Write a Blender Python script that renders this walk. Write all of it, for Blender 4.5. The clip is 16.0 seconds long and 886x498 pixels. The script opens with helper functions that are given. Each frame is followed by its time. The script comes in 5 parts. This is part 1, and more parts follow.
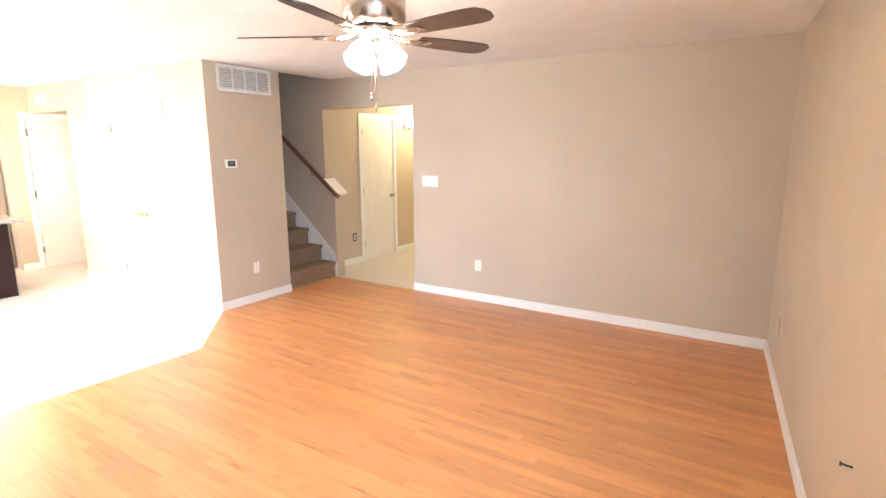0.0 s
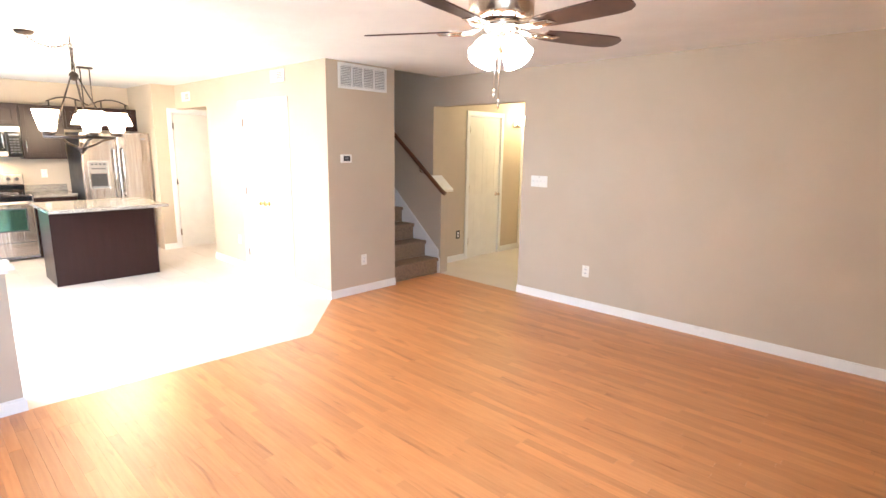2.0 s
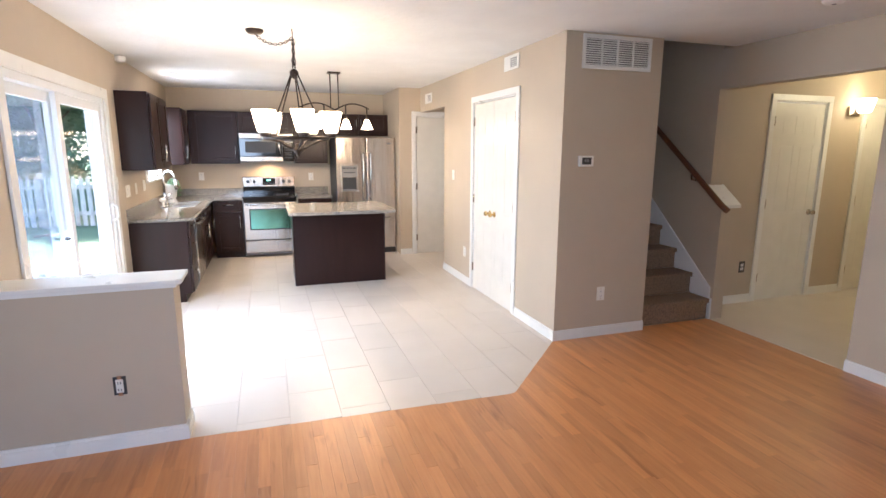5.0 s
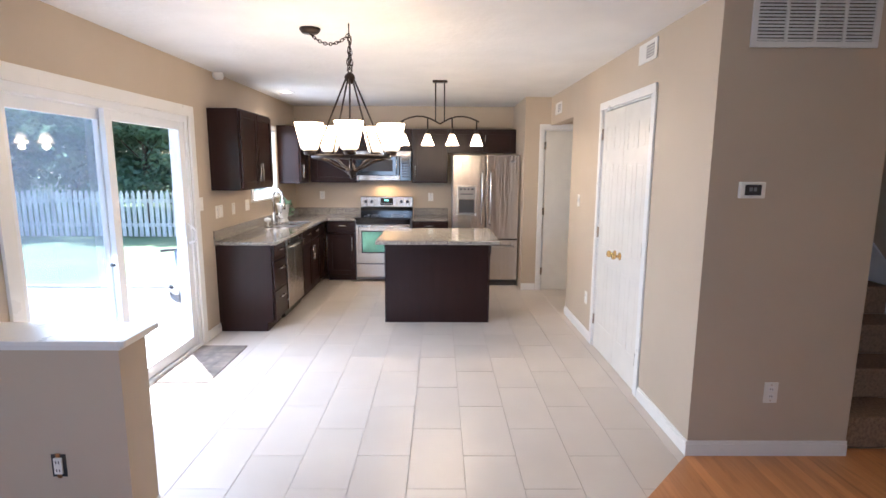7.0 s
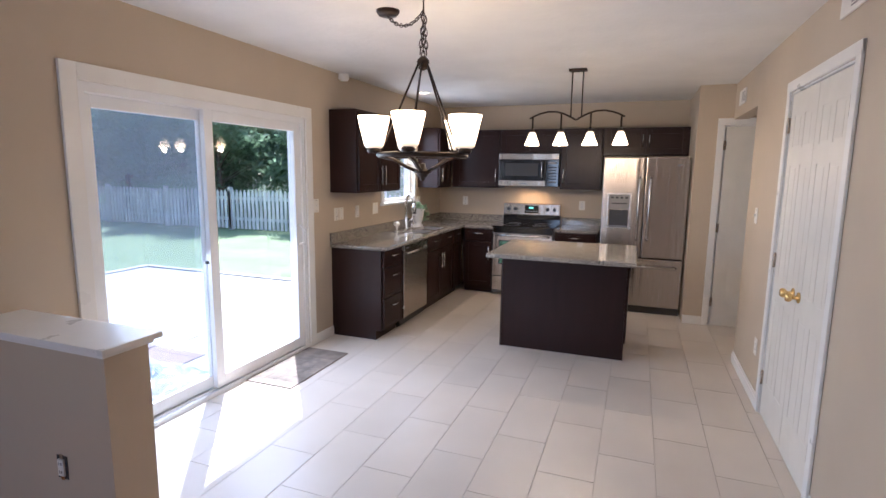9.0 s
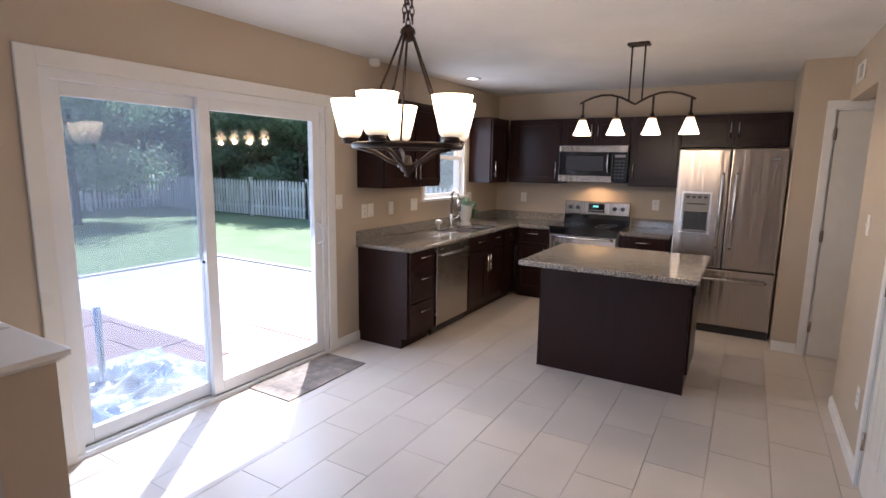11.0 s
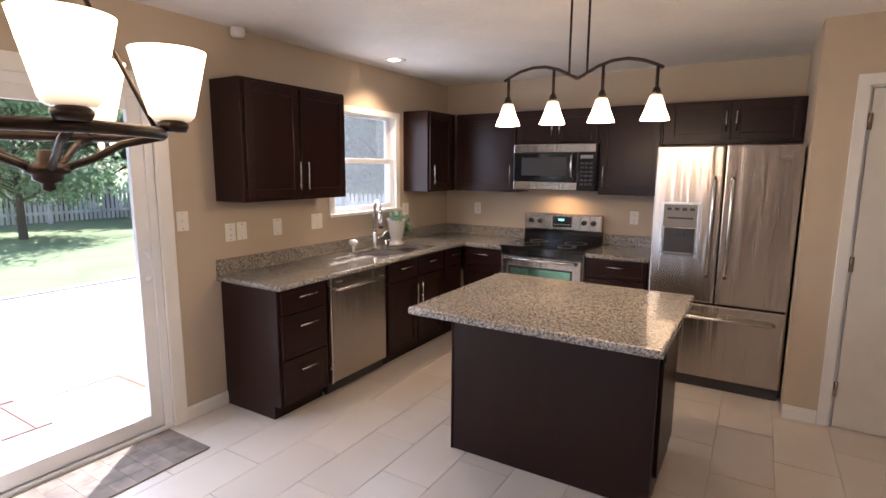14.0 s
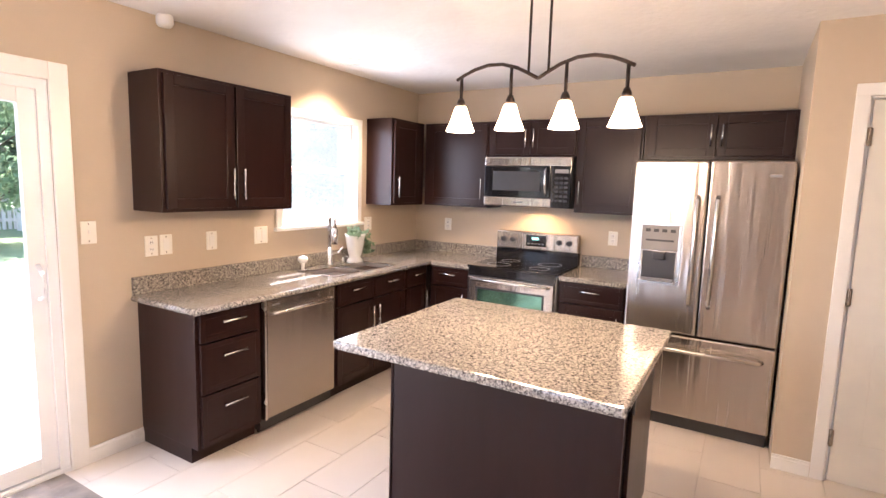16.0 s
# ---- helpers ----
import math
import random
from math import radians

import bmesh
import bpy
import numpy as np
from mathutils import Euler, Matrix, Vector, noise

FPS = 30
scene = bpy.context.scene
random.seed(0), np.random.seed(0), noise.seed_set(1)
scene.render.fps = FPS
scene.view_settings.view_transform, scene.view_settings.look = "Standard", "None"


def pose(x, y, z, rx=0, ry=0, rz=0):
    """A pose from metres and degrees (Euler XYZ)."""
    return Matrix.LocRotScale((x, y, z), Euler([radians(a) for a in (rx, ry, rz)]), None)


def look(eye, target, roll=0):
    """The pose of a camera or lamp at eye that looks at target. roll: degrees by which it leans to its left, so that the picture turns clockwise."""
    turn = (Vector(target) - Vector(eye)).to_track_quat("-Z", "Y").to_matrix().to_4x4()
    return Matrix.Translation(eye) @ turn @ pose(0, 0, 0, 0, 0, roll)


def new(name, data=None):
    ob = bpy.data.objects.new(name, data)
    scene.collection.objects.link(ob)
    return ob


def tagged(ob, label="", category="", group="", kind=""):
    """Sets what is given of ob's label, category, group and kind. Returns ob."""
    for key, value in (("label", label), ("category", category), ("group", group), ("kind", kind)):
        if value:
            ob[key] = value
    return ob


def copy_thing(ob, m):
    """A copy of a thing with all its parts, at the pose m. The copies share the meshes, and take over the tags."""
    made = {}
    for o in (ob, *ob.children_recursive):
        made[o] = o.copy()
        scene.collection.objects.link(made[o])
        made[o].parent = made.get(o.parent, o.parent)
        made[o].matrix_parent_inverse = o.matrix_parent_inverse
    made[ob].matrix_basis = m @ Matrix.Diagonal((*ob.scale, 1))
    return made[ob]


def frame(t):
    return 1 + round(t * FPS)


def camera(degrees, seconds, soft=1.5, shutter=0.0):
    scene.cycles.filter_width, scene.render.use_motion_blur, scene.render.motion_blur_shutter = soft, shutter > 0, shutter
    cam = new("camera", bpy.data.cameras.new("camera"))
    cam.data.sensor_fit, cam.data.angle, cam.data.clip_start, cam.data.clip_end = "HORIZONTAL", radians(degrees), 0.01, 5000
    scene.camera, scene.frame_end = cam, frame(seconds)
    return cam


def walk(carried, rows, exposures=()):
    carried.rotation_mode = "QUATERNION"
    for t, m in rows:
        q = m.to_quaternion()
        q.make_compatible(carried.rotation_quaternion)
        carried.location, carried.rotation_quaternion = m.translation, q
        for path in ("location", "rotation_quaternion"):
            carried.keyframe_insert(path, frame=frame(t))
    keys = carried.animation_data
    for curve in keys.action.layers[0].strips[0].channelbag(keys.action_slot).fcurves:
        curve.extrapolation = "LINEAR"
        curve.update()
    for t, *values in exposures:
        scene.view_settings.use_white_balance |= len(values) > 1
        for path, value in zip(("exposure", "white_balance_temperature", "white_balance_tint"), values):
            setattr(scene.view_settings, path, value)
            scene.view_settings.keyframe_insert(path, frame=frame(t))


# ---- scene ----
cam = camera(81.1, 16.0)
PATH = [
    (0, (0.73, 0.067, 1.606), (-0.327, 1.723, 1.229), -0.2),
    (0.5, (0.717, 0.064, 1.611), (-0.383, 1.689, 1.223), 0.1),
    (1, (0.687, 0.053, 1.602), (-0.472, 1.636, 1.213), 0.4),
    (1.5, (0.653, 0.057, 1.612), (-0.587, 1.577, 1.219), 0.8),
    (2, (0.61, 0.087, 1.61), (-0.738, 1.513, 1.223), 0.9),
    (2.5, (0.543, 0.077, 1.64), (-0.91, 1.396, 1.257), 1.1),
    (3, (0.463, 0.158, 1.613), (-1.104, 1.343, 1.241), 1.1),
    (3.5, (0.32, 0.292, 1.594), (-1.346, 1.329, 1.211), 0.9),
    (4, (0.14, 0.504, 1.578), (-1.605, 1.398, 1.185), 0.6),
    (6.5, (-1.007, 1.554, 1.544), (-2.971, 1.751, 1.222), 0.3),
    (7, (-1.211, 1.742, 1.587), (-3.186, 1.757, 1.272), 0.3),
    (7.5, (-1.38, 1.938, 1.594), (-3.348, 1.739, 1.294), -0.1),
    (8, (-1.567, 2.066, 1.586), (-3.507, 1.685, 1.289), 0.2),
    (8.5, (-1.76, 2.168, 1.57), (-3.662, 1.625, 1.273), 0.6),
    (9, (-1.916, 2.288, 1.559), (-3.769, 1.597, 1.263), 0.7),
    (9.5, (-2.036, 2.417, 1.561), (-3.83, 1.585, 1.261), 1.2),
    (12, (-3.078, 2.542, 1.573), (-4.752, 1.499, 1.24), -0.1),
    (12.5, (-3.338, 2.568, 1.566), (-4.996, 1.499, 1.238), -0.8),
    (13, (-3.585, 2.612, 1.565), (-5.24, 1.534, 1.249), -1.0),
    (13.5, (-3.801, 2.592, 1.565), (-5.469, 1.534, 1.254), -0.4),
    (14, (-3.988, 2.571, 1.564), (-5.677, 1.544, 1.26), 0.4),
    (14.5, (-4.16, 2.567, 1.563), (-5.861, 1.556, 1.269), 1.0),
    (15, (-4.309, 2.572, 1.562), (-6.012, 1.563, 1.282), 1.3),
    (15.5, (-4.39, 2.572, 1.561), (-6.095, 1.56, 1.298), 1.6),
    (16, (-4.441, 2.58, 1.548), (-6.153, 1.575, 1.301), 1.7),
]
EXPOSURES = [(0.0, 4.0, 5700, 11), (2.0, 3.75, 5650, 11), (4.0, 2.95, 5550, 12), (6.5, 2.3, 5300, 14), (8.0, 1.9, 5300, 16), (9.5, 1.4, 5350, 18), (12.0, 1.25, 5550, 19), (13.5, 1.35, 5700, 20), (14.5, 1.9, 5950, 22), (16.0, 2.75, 5950, 24)]
walk(cam, [(t, look(eye, target, roll)) for t, eye, target, roll in PATH], EXPOSURES)

# ---- world, sun and lamps ----
SUN_ELEV, SUN_DIR = 54.0, Vector((-0.78, -0.62, 0)).normalized()
world = bpy.data.worlds.new("world")
scene.world = world
world.use_nodes = True
wn = world.node_tree.nodes
sky = wn.new("ShaderNodeTexSky")
sky.sky_type, sky.sun_disc = "NISHITA", False
sky.sun_elevation, sky.sun_rotation = radians(SUN_ELEV), math.atan2(SUN_DIR.x, SUN_DIR.y)
world.node_tree.links.new(sky.outputs[0], wn["Background"].inputs[0])
wn["Background"].inputs[1].default_value = 0.15


def lamp(name, kind, m, power, color=(1, 1, 1), size=0.1, size_y=None, spot=None, spread=180):
    data = bpy.data.lights.new(name, kind)
    data.energy, data.color = power, color
    if kind == "AREA":
        data.shape, data.size, data.size_y = "RECTANGLE", size, size_y or size
        data.spread = radians(spread)
    elif kind == "SUN":
        data.angle = radians(0.6)
    else:
        data.shadow_soft_size = size
    if spot:
        data.spot_size, data.spot_blend = radians(spot), 0.6
    ob = new(name, data)
    ob.matrix_basis = m
    return ob


sun_from = SUN_DIR * math.cos(radians(SUN_ELEV)) + Vector((0, 0, math.sin(radians(SUN_ELEV))))
lamp("sun", "SUN", look(sun_from * 30, (0, 0, 0)), 5.0, (1, 0.95, 0.87))
DAY = (0.86, 0.93, 1.0)
lamp("slider_daylight", "AREA", look((-4.72, -0.36, 1.05), (-4.72, 1.7, -0.5)), 10.5, DAY, 1.75, 1.8, spread=140)
lamp("window_daylight", "AREA", look((-7.53, -0.36, 1.63), (-7.53, 3.0, 1.3)), 2.5, DAY, 0.8, 0.75)
# Added fill lamp at an assumed, unseen opening in the east wall.
lamp("east_fill", "AREA", look((1.17, 0.24, 1.45), (-2.4, 0.9, 0.0)), 7, (0.70, 0.83, 1.0), 1.0, 1.2, spread=150)
WARM = (1.0, 0.72, 0.42)
lamp("recessed_lamp", "SPOT", look((-7.53, -0.06, 2.425), (-7.53, -0.12, 0)), 18, WARM, 0.05, spot=120)
lamp("hood_lamp", "SPOT", look((-8.72, 0.97, 1.385), (-8.8, 0.97, 0)), 5, (1.0, 0.6, 0.25), 0.03, spot=150)
for y in (1.37, 1.62, 1.87, 2.12):
    lamp("pendant_bulb", "POINT", pose(-6.63, y, 1.77), 2.6, WARM, 0.03)
lamp("hall_lamp", "POINT", pose(-3.5, 7.0, 2.25), 4.0, (1.0, 0.78, 0.4), 0.08)

# ---- materials ----


def mat(name, color, rough=0.5, metal=0.0, spread=0.06, scale=8.0, bump=0.0, bump_scale=200.0, color2=None, coat=0.0, rand=0.0, stretch=(1, 1, 1), detail=5.0, rough_var=0.08, mix_range=(0.35, 0.7), island=False):
    m = bpy.data.materials.new(name)
    m.use_nodes = True
    n, l = m.node_tree.nodes, m.node_tree.links
    b = n["Principled BSDF"]
    geo = n.new("ShaderNodeNewGeometry")
    mp = n.new("ShaderNodeMapping")
    mp.inputs["Scale"].default_value = stretch
    l.new(geo.outputs["Position"], mp.inputs["Vector"])
    t = n.new("ShaderNodeTexNoise")
    t.inputs["Scale"].default_value, t.inputs["Detail"].default_value = scale, detail
    l.new(mp.outputs[0], t.inputs["Vector"])
    ramp = n.new("ShaderNodeMapRange")
    ramp.inputs[1].default_value, ramp.inputs[2].default_value = mix_range
    l.new(t.outputs["Fac"], ramp.inputs[0])
    mix = n.new("ShaderNodeMix")
    mix.data_type = "RGBA"
    c2 = color2 or tuple(c * (1 - spread * 2) for c in color)
    mix.inputs["A"].default_value, mix.inputs["B"].default_value = (*color, 1), (*c2, 1)
    l.new(ramp.outputs[0], mix.inputs["Factor"])
    out = mix.outputs["Result"]
    if rand:
        info = n.new("ShaderNodeObjectInfo")
        hsv = n.new("ShaderNodeHueSaturation")
        rr = n.new("ShaderNodeMapRange")
        rr.inputs[3].default_value, rr.inputs[4].default_value = 1 - rand, 1 + rand
        l.new(geo.outputs["Random Per Island"] if island else info.outputs["Random"], rr.inputs[0])
        l.new(rr.outputs[0], hsv.inputs["Value"])
        l.new(out, hsv.inputs["Color"])
        out = hsv.outputs[0]
    l.new(out, b.inputs["Base Color"])
    rm = n.new("ShaderNodeMapRange")
    rm.inputs[3].default_value, rm.inputs[4].default_value = max(rough - rough_var, 0.02), min(rough + rough_var, 1)
    l.new(t.outputs["Fac"], rm.inputs[0])
    l.new(rm.outputs[0], b.inputs["Roughness"])
    b.inputs["Metallic"].default_value = metal
    b.inputs["Coat Weight"].default_value = coat
    if bump:
        t2 = n.new("ShaderNodeTexNoise")
        t2.inputs["Scale"].default_value, t2.inputs["Detail"].default_value = bump_scale, 4
        l.new(mp.outputs[0], t2.inputs["Vector"])
        bp = n.new("ShaderNodeBump")
        bp.inputs["Strength"].default_value, bp.inputs["Distance"].default_value = bump, 0.004
        l.new(t2.outputs["Fac"], bp.inputs["Height"])
        l.new(bp.outputs[0], b.inputs["Normal"])
    return m


def brushed(m):
    """Horizontal brushing and slightly wavy sheet."""
    n, l = m.node_tree.nodes, m.node_tree.links
    b = n["Principled BSDF"]
    geo, mp, t, bp, tan = (n.new("ShaderNode" + k) for k in ("NewGeometry", "Mapping", "TexNoise", "Bump", "Tangent"))
    mp.inputs["Scale"].default_value = (13, 13, 1.0)
    t.inputs["Scale"].default_value, t.inputs["Detail"].default_value = 1.0, 2
    bp.inputs["Strength"].default_value, bp.inputs["Distance"].default_value = 0.6, 0.008
    tan.direction_type, tan.axis = "RADIAL", "Z"
    l.new(geo.outputs["Position"], mp.inputs["Vector"]), l.new(mp.outputs[0], t.inputs["Vector"])
    l.new(t.outputs["Fac"], bp.inputs["Height"]), l.new(bp.outputs[0], b.inputs["Normal"]), l.new(tan.outputs[0], b.inputs["Tangent"])
    b.inputs["Anisotropic"].default_value, b.inputs["Anisotropic Rotation"].default_value = 0.7, 0.25


def knots(m):
    """Sparse dark streaks and knots along the boards."""
    n, l = m.node_tree.nodes, m.node_tree.links
    b = n["Principled BSDF"]
    first = b.inputs["Base Color"].links[0].from_socket
    geo, info, off, mp, t, mr, mx = (n.new("ShaderNode" + k) for k in ("NewGeometry", "ObjectInfo", "VectorMath", "Mapping", "TexNoise", "MapRange", "Mix"))
    l.new(geo.outputs["Position"], off.inputs[0]), l.new(info.outputs["Random"], off.inputs[1])
    mp.inputs["Scale"].default_value = (2.2, 17, 17)
    t.inputs["Scale"].default_value, t.inputs["Detail"].default_value, t.inputs["Distortion"].default_value = 1.0, 3, 0.8
    mr.inputs[1].default_value, mr.inputs[2].default_value, mr.inputs[3].default_value, mr.inputs[4].default_value = 0.60, 0.78, 0.0, 0.7
    mx.data_type, mx.inputs["B"].default_value = "RGBA", (0.22, 0.075, 0.022, 1)
    l.new(off.outputs[0], mp.inputs["Vector"]), l.new(mp.outputs[0], t.inputs["Vector"]), l.new(t.outputs["Fac"], mr.inputs[0])
    l.new(mr.outputs[0], mx.inputs["Factor"]), l.new(first, mx.inputs["A"]), l.new(mx.outputs["Result"], b.inputs["Base Color"])


def glow(name, color, strength, base=(0.9, 0.88, 0.82)):
    m = bpy.data.materials.new(name)
    m.use_nodes = True
    b = m.node_tree.nodes["Principled BSDF"]
    b.inputs["Base Color"].default_value = (*base, 1)
    b.inputs["Roughness"].default_value = 0.35
    b.inputs["Emission Color"].default_value, b.inputs["Emission Strength"].default_value = (*color, 1), strength
    return m


def shade_mat(name, color, strength, upward):
    """Lit frosted glass that glows less near its socket."""
    m = glow(name, color, strength)
    n, l = m.node_tree.nodes, m.node_tree.links
    tc, sep, mr = n.new("ShaderNodeTexCoord"), n.new("ShaderNodeSeparateXYZ"), n.new("ShaderNodeMapRange")
    l.new(tc.outputs["Generated"], sep.inputs[0]), l.new(sep.outputs["Z"], mr.inputs[0])
    mr.inputs[1].default_value, mr.inputs[2].default_value = (0.0, 0.8) if upward else (1.0, 0.2)
    mr.inputs[3].default_value, mr.inputs[4].default_value = strength * 0.04, strength
    l.new(mr.outputs[0], n["Principled BSDF"].inputs["Emission Strength"])
    return m


def glass_mat(name, tint=(1, 1, 1), gloss=0.035):
    m = bpy.data.materials.new(name)
    m.use_nodes = True
    n, l = m.node_tree.nodes, m.node_tree.links
    n.remove(n["Principled BSDF"])
    tr, gl, lw, pw, ad, mx = (n.new("ShaderNode" + k) for k in ("BsdfTransparent", "BsdfGlossy", "LayerWeight", "Math", "Math", "MixShader"))
    tr.inputs[0].default_value = (*tint, 1)
    gl.inputs["Roughness"].default_value, lw.inputs["Blend"].default_value = 0.0, 0.5
    pw.operation, pw.inputs[1].default_value = "POWER", 4.0
    ad.operation, ad.inputs[1].default_value, ad.inputs[2].default_value = "MULTIPLY_ADD", 0.7, gloss
    l.new(lw.outputs["Facing"], pw.inputs[0]), l.new(pw.outputs[0], ad.inputs[0])
    l.new(ad.outputs[0], mx.inputs[0]), l.new(tr.outputs[0], mx.inputs[1]), l.new(gl.outputs[0], mx.inputs[2])
    l.new(mx.outputs[0], n["Material Output"].inputs[0])
    return m


def screen_haze_mat(name, cover, weave_color, tint):
    m = bpy.data.materials.new(name)
    m.use_nodes = True
    n, l = m.node_tree.nodes, m.node_tree.links
    tr, mx, weave = n.new("ShaderNodeBsdfTransparent"), n.new("ShaderNodeMixShader"), n.new("ShaderNodeBsdfTranslucent")
    n.remove(n["Principled BSDF"])
    tr.inputs["Color"].default_value = (*tint, 1)
    weave.inputs["Color"].default_value = (*weave_color, 1)
    mx.inputs[0].default_value = cover
    l.new(tr.outputs[0], mx.inputs[1]), l.new(weave.outputs[0], mx.inputs[2])
    l.new(mx.outputs[0], n["Material Output"].inputs[0])
    return m


def granite_mat(name):
    m = mat(name, (0.37, 0.34, 0.295), 0.14, scale=75, color2=(0.065, 0.059, 0.054), coat=0.3, detail=8, mix_range=(0.43, 0.56))
    n, l = m.node_tree.nodes, m.node_tree.links
    b = n["Principled BSDF"]
    first = b.inputs["Base Color"].links[0].from_socket
    geo = n.new("ShaderNodeNewGeometry")
    v = n.new("ShaderNodeTexVoronoi")
    v.inputs["Scale"].default_value = 185
    l.new(geo.outputs["Position"], v.inputs["Vector"])
    r = n.new("ShaderNodeValToRGB")
    r.color_ramp.elements[0].position, r.color_ramp.elements[0].color = 0.28, (0.06, 0.054, 0.05, 1)
    r.color_ramp.elements[1].position, r.color_ramp.elements[1].color = 0.68, (0.52, 0.48, 0.41, 1)
    l.new(v.outputs["Color"], r.inputs[0])
    mx = n.new("ShaderNodeMix")
    mx.data_type = "RGBA"
    mx.inputs["Factor"].default_value = 0.5
    l.new(first, mx.inputs["A"]), l.new(r.outputs[0], mx.inputs["B"])
    l.new(mx.outputs["Result"], b.inputs["Base Color"])
    return m


WALL = mat("tan wall paint", (0.515, 0.43, 0.325), 0.6, spread=0.03, scale=2.0, bump=0.12, bump_scale=120)
CEIL = mat("white textured ceiling", (0.80, 0.79, 0.77), 0.8, spread=0.03, scale=3.0, bump=0.9, bump_scale=22)
TRIM = mat("white semi-gloss trim", (0.80, 0.79, 0.76), 0.3, spread=0.02, scale=5)
DOORW = mat("white door paint", (0.76, 0.73, 0.66), 0.33, spread=0.03, scale=6, bump=0.05, bump_scale=90)
VINYL = mat("white vinyl", (0.82, 0.83, 0.84), 0.35, spread=0.02, scale=5)
OAK = mat("honey oak strip", (0.575, 0.262, 0.096), 0.32, spread=0.2, scale=4, color2=(0.51, 0.215, 0.075), bump=0.06, bump_scale=60, rand=0.13, stretch=(1, 14, 14), rough_var=0.05)
OAKREST = mat("honey oak strips", (0.575, 0.262, 0.096), 0.32, spread=0.2, scale=4, color2=(0.51, 0.215, 0.075), bump=0.06, bump_scale=60, rand=0.13, stretch=(1, 14, 14), rough_var=0.05, island=True)
knots(OAK), knots(OAKREST)
OAKGAP = mat("dark floor joint", (0.22, 0.09, 0.035), 0.6)
TILE = mat("beige porcelain tile", (0.64, 0.575, 0.50), 0.3, spread=0.08, scale=3.0, color2=(0.56, 0.495, 0.425), mix_range=(0.0, 1.0), detail=2.0, rough_var=0.03, rand=0.04)
GROUT = mat("tile grout", (0.56, 0.50, 0.43), 0.85, bump=0.3)
ESPRESSO = mat("espresso stained maple", (0.023, 0.0092, 0.0073), 0.3, scale=3, color2=(0.019, 0.0075, 0.0060), stretch=(6, 6, 0.7), rough_var=0.03)
ESPRESSO.node_tree.nodes["Principled BSDF"].inputs["Specular IOR Level"].default_value = 0.24
STEEL = mat("brushed stainless steel", (0.48, 0.43, 0.385), 0.26, 1.0, spread=0.02, scale=30, stretch=(3, 3, 0.05), rough_var=0.04)
brushed(STEEL)
STEELH = mat("satin steel handle", (0.66, 0.65, 0.63), 0.25, 1.0, spread=0.03)
NICKEL = mat("brushed nickel", (0.60, 0.52, 0.44), 0.22, 1.0, spread=0.05)
BRASS = mat("polished brass", (0.72, 0.50, 0.20), 0.22, 1.0, spread=0.05)
OVENGLASS = mat("green coated oven glass", (0.16, 0.34, 0.25), 0.12, 0.85, spread=0.1)
SINKSTEEL = mat("satin sink steel", (0.74, 0.73, 0.71), 0.42, 1.0, spread=0.05)
BLACK = mat("black glass", (0.012, 0.012, 0.014), 0.08, spread=0.1)
DARKP = mat("dark grey plastic", (0.035, 0.035, 0.038), 0.4, bump=0.1)
GREYP = mat("grey plastic", (0.22, 0.22, 0.23), 0.4)
DISPLAYG = mat("silver grey plastic", (0.23, 0.22, 0.215), 0.4)
BRONZE = mat("oil rubbed bronze", (0.045, 0.030, 0.022), 0.38, 0.6, spread=0.2, scale=30)
BLADE = mat("walnut fan blade", (0.060, 0.024, 0.014), 0.32, scale=9, color2=(0.030, 0.012, 0.008), stretch=(1, 1, 1))
RAILW = mat("brown stained handrail", (0.17, 0.065, 0.028), 0.35, scale=12, spread=0.2, stretch=(1, 8, 8))
CARPET = mat("brown carpet", (0.30, 0.20, 0.125), 0.95, scale=60, spread=0.2, bump=1.0, bump_scale=300)
GRANITE = granite_mat("speckled granite")
PLATE = mat("ivory wall plate", (0.80, 0.78, 0.72), 0.35, spread=0.01)
VENTW = mat("white painted metal", (0.75, 0.74, 0.71), 0.4, spread=0.02)
# Near-black colour stands for the shade in the hole behind the louvres.
VENTD = mat("vent hole shade", (0.06, 0.055, 0.05), 0.8)
CERAMIC = mat("white glazed ceramic", (0.8, 0.79, 0.76), 0.2, spread=0.02)
LEAF = mat("garden leaf", (0.27, 0.38, 0.24), 0.45, scale=1.2, color2=(0.17, 0.26, 0.15), mix_range=(0.3, 0.7))
LEAFD = mat("dark woodland leaf", (0.24, 0.34, 0.24), 0.5, scale=0.6, color2=(0.15, 0.23, 0.15), mix_range=(0.3, 0.7))
BARK = mat("grey brown bark", (0.12, 0.09, 0.065), 0.9, scale=12, spread=0.25, bump=1.0, bump_scale=25)
GRASS = mat("lawn grass", (0.22, 0.29, 0.14), 0.9, scale=1.1, color2=(0.17, 0.24, 0.11), bump=1.0, bump_scale=60)
PICKET = mat("weathered fence board", (0.78, 0.75, 0.72), 0.85, scale=6, spread=0.2, stretch=(1, 1, 0.2))
PAVER = mat("red brown concrete paver", (0.34, 0.215, 0.18), 0.8, scale=2.0, color2=(0.28, 0.18, 0.155), bump=0.6, bump_scale=40, rand=0.12)
CONCRETE = mat("pale concrete", (0.62, 0.59, 0.54), 0.85, scale=2.5, spread=0.1, bump=0.4, bump_scale=60)
TARP = mat("silver blue tarpaulin", (0.20, 0.26, 0.34), 0.35, scale=3, color2=(0.46, 0.47, 0.47), mix_range=(0.4, 0.6))
RUG = mat("slate patterned mat", (0.25, 0.20, 0.155), 0.8, scale=9, color2=(0.13, 0.105, 0.085), bump=0.6, bump_scale=200, rand=0.22)
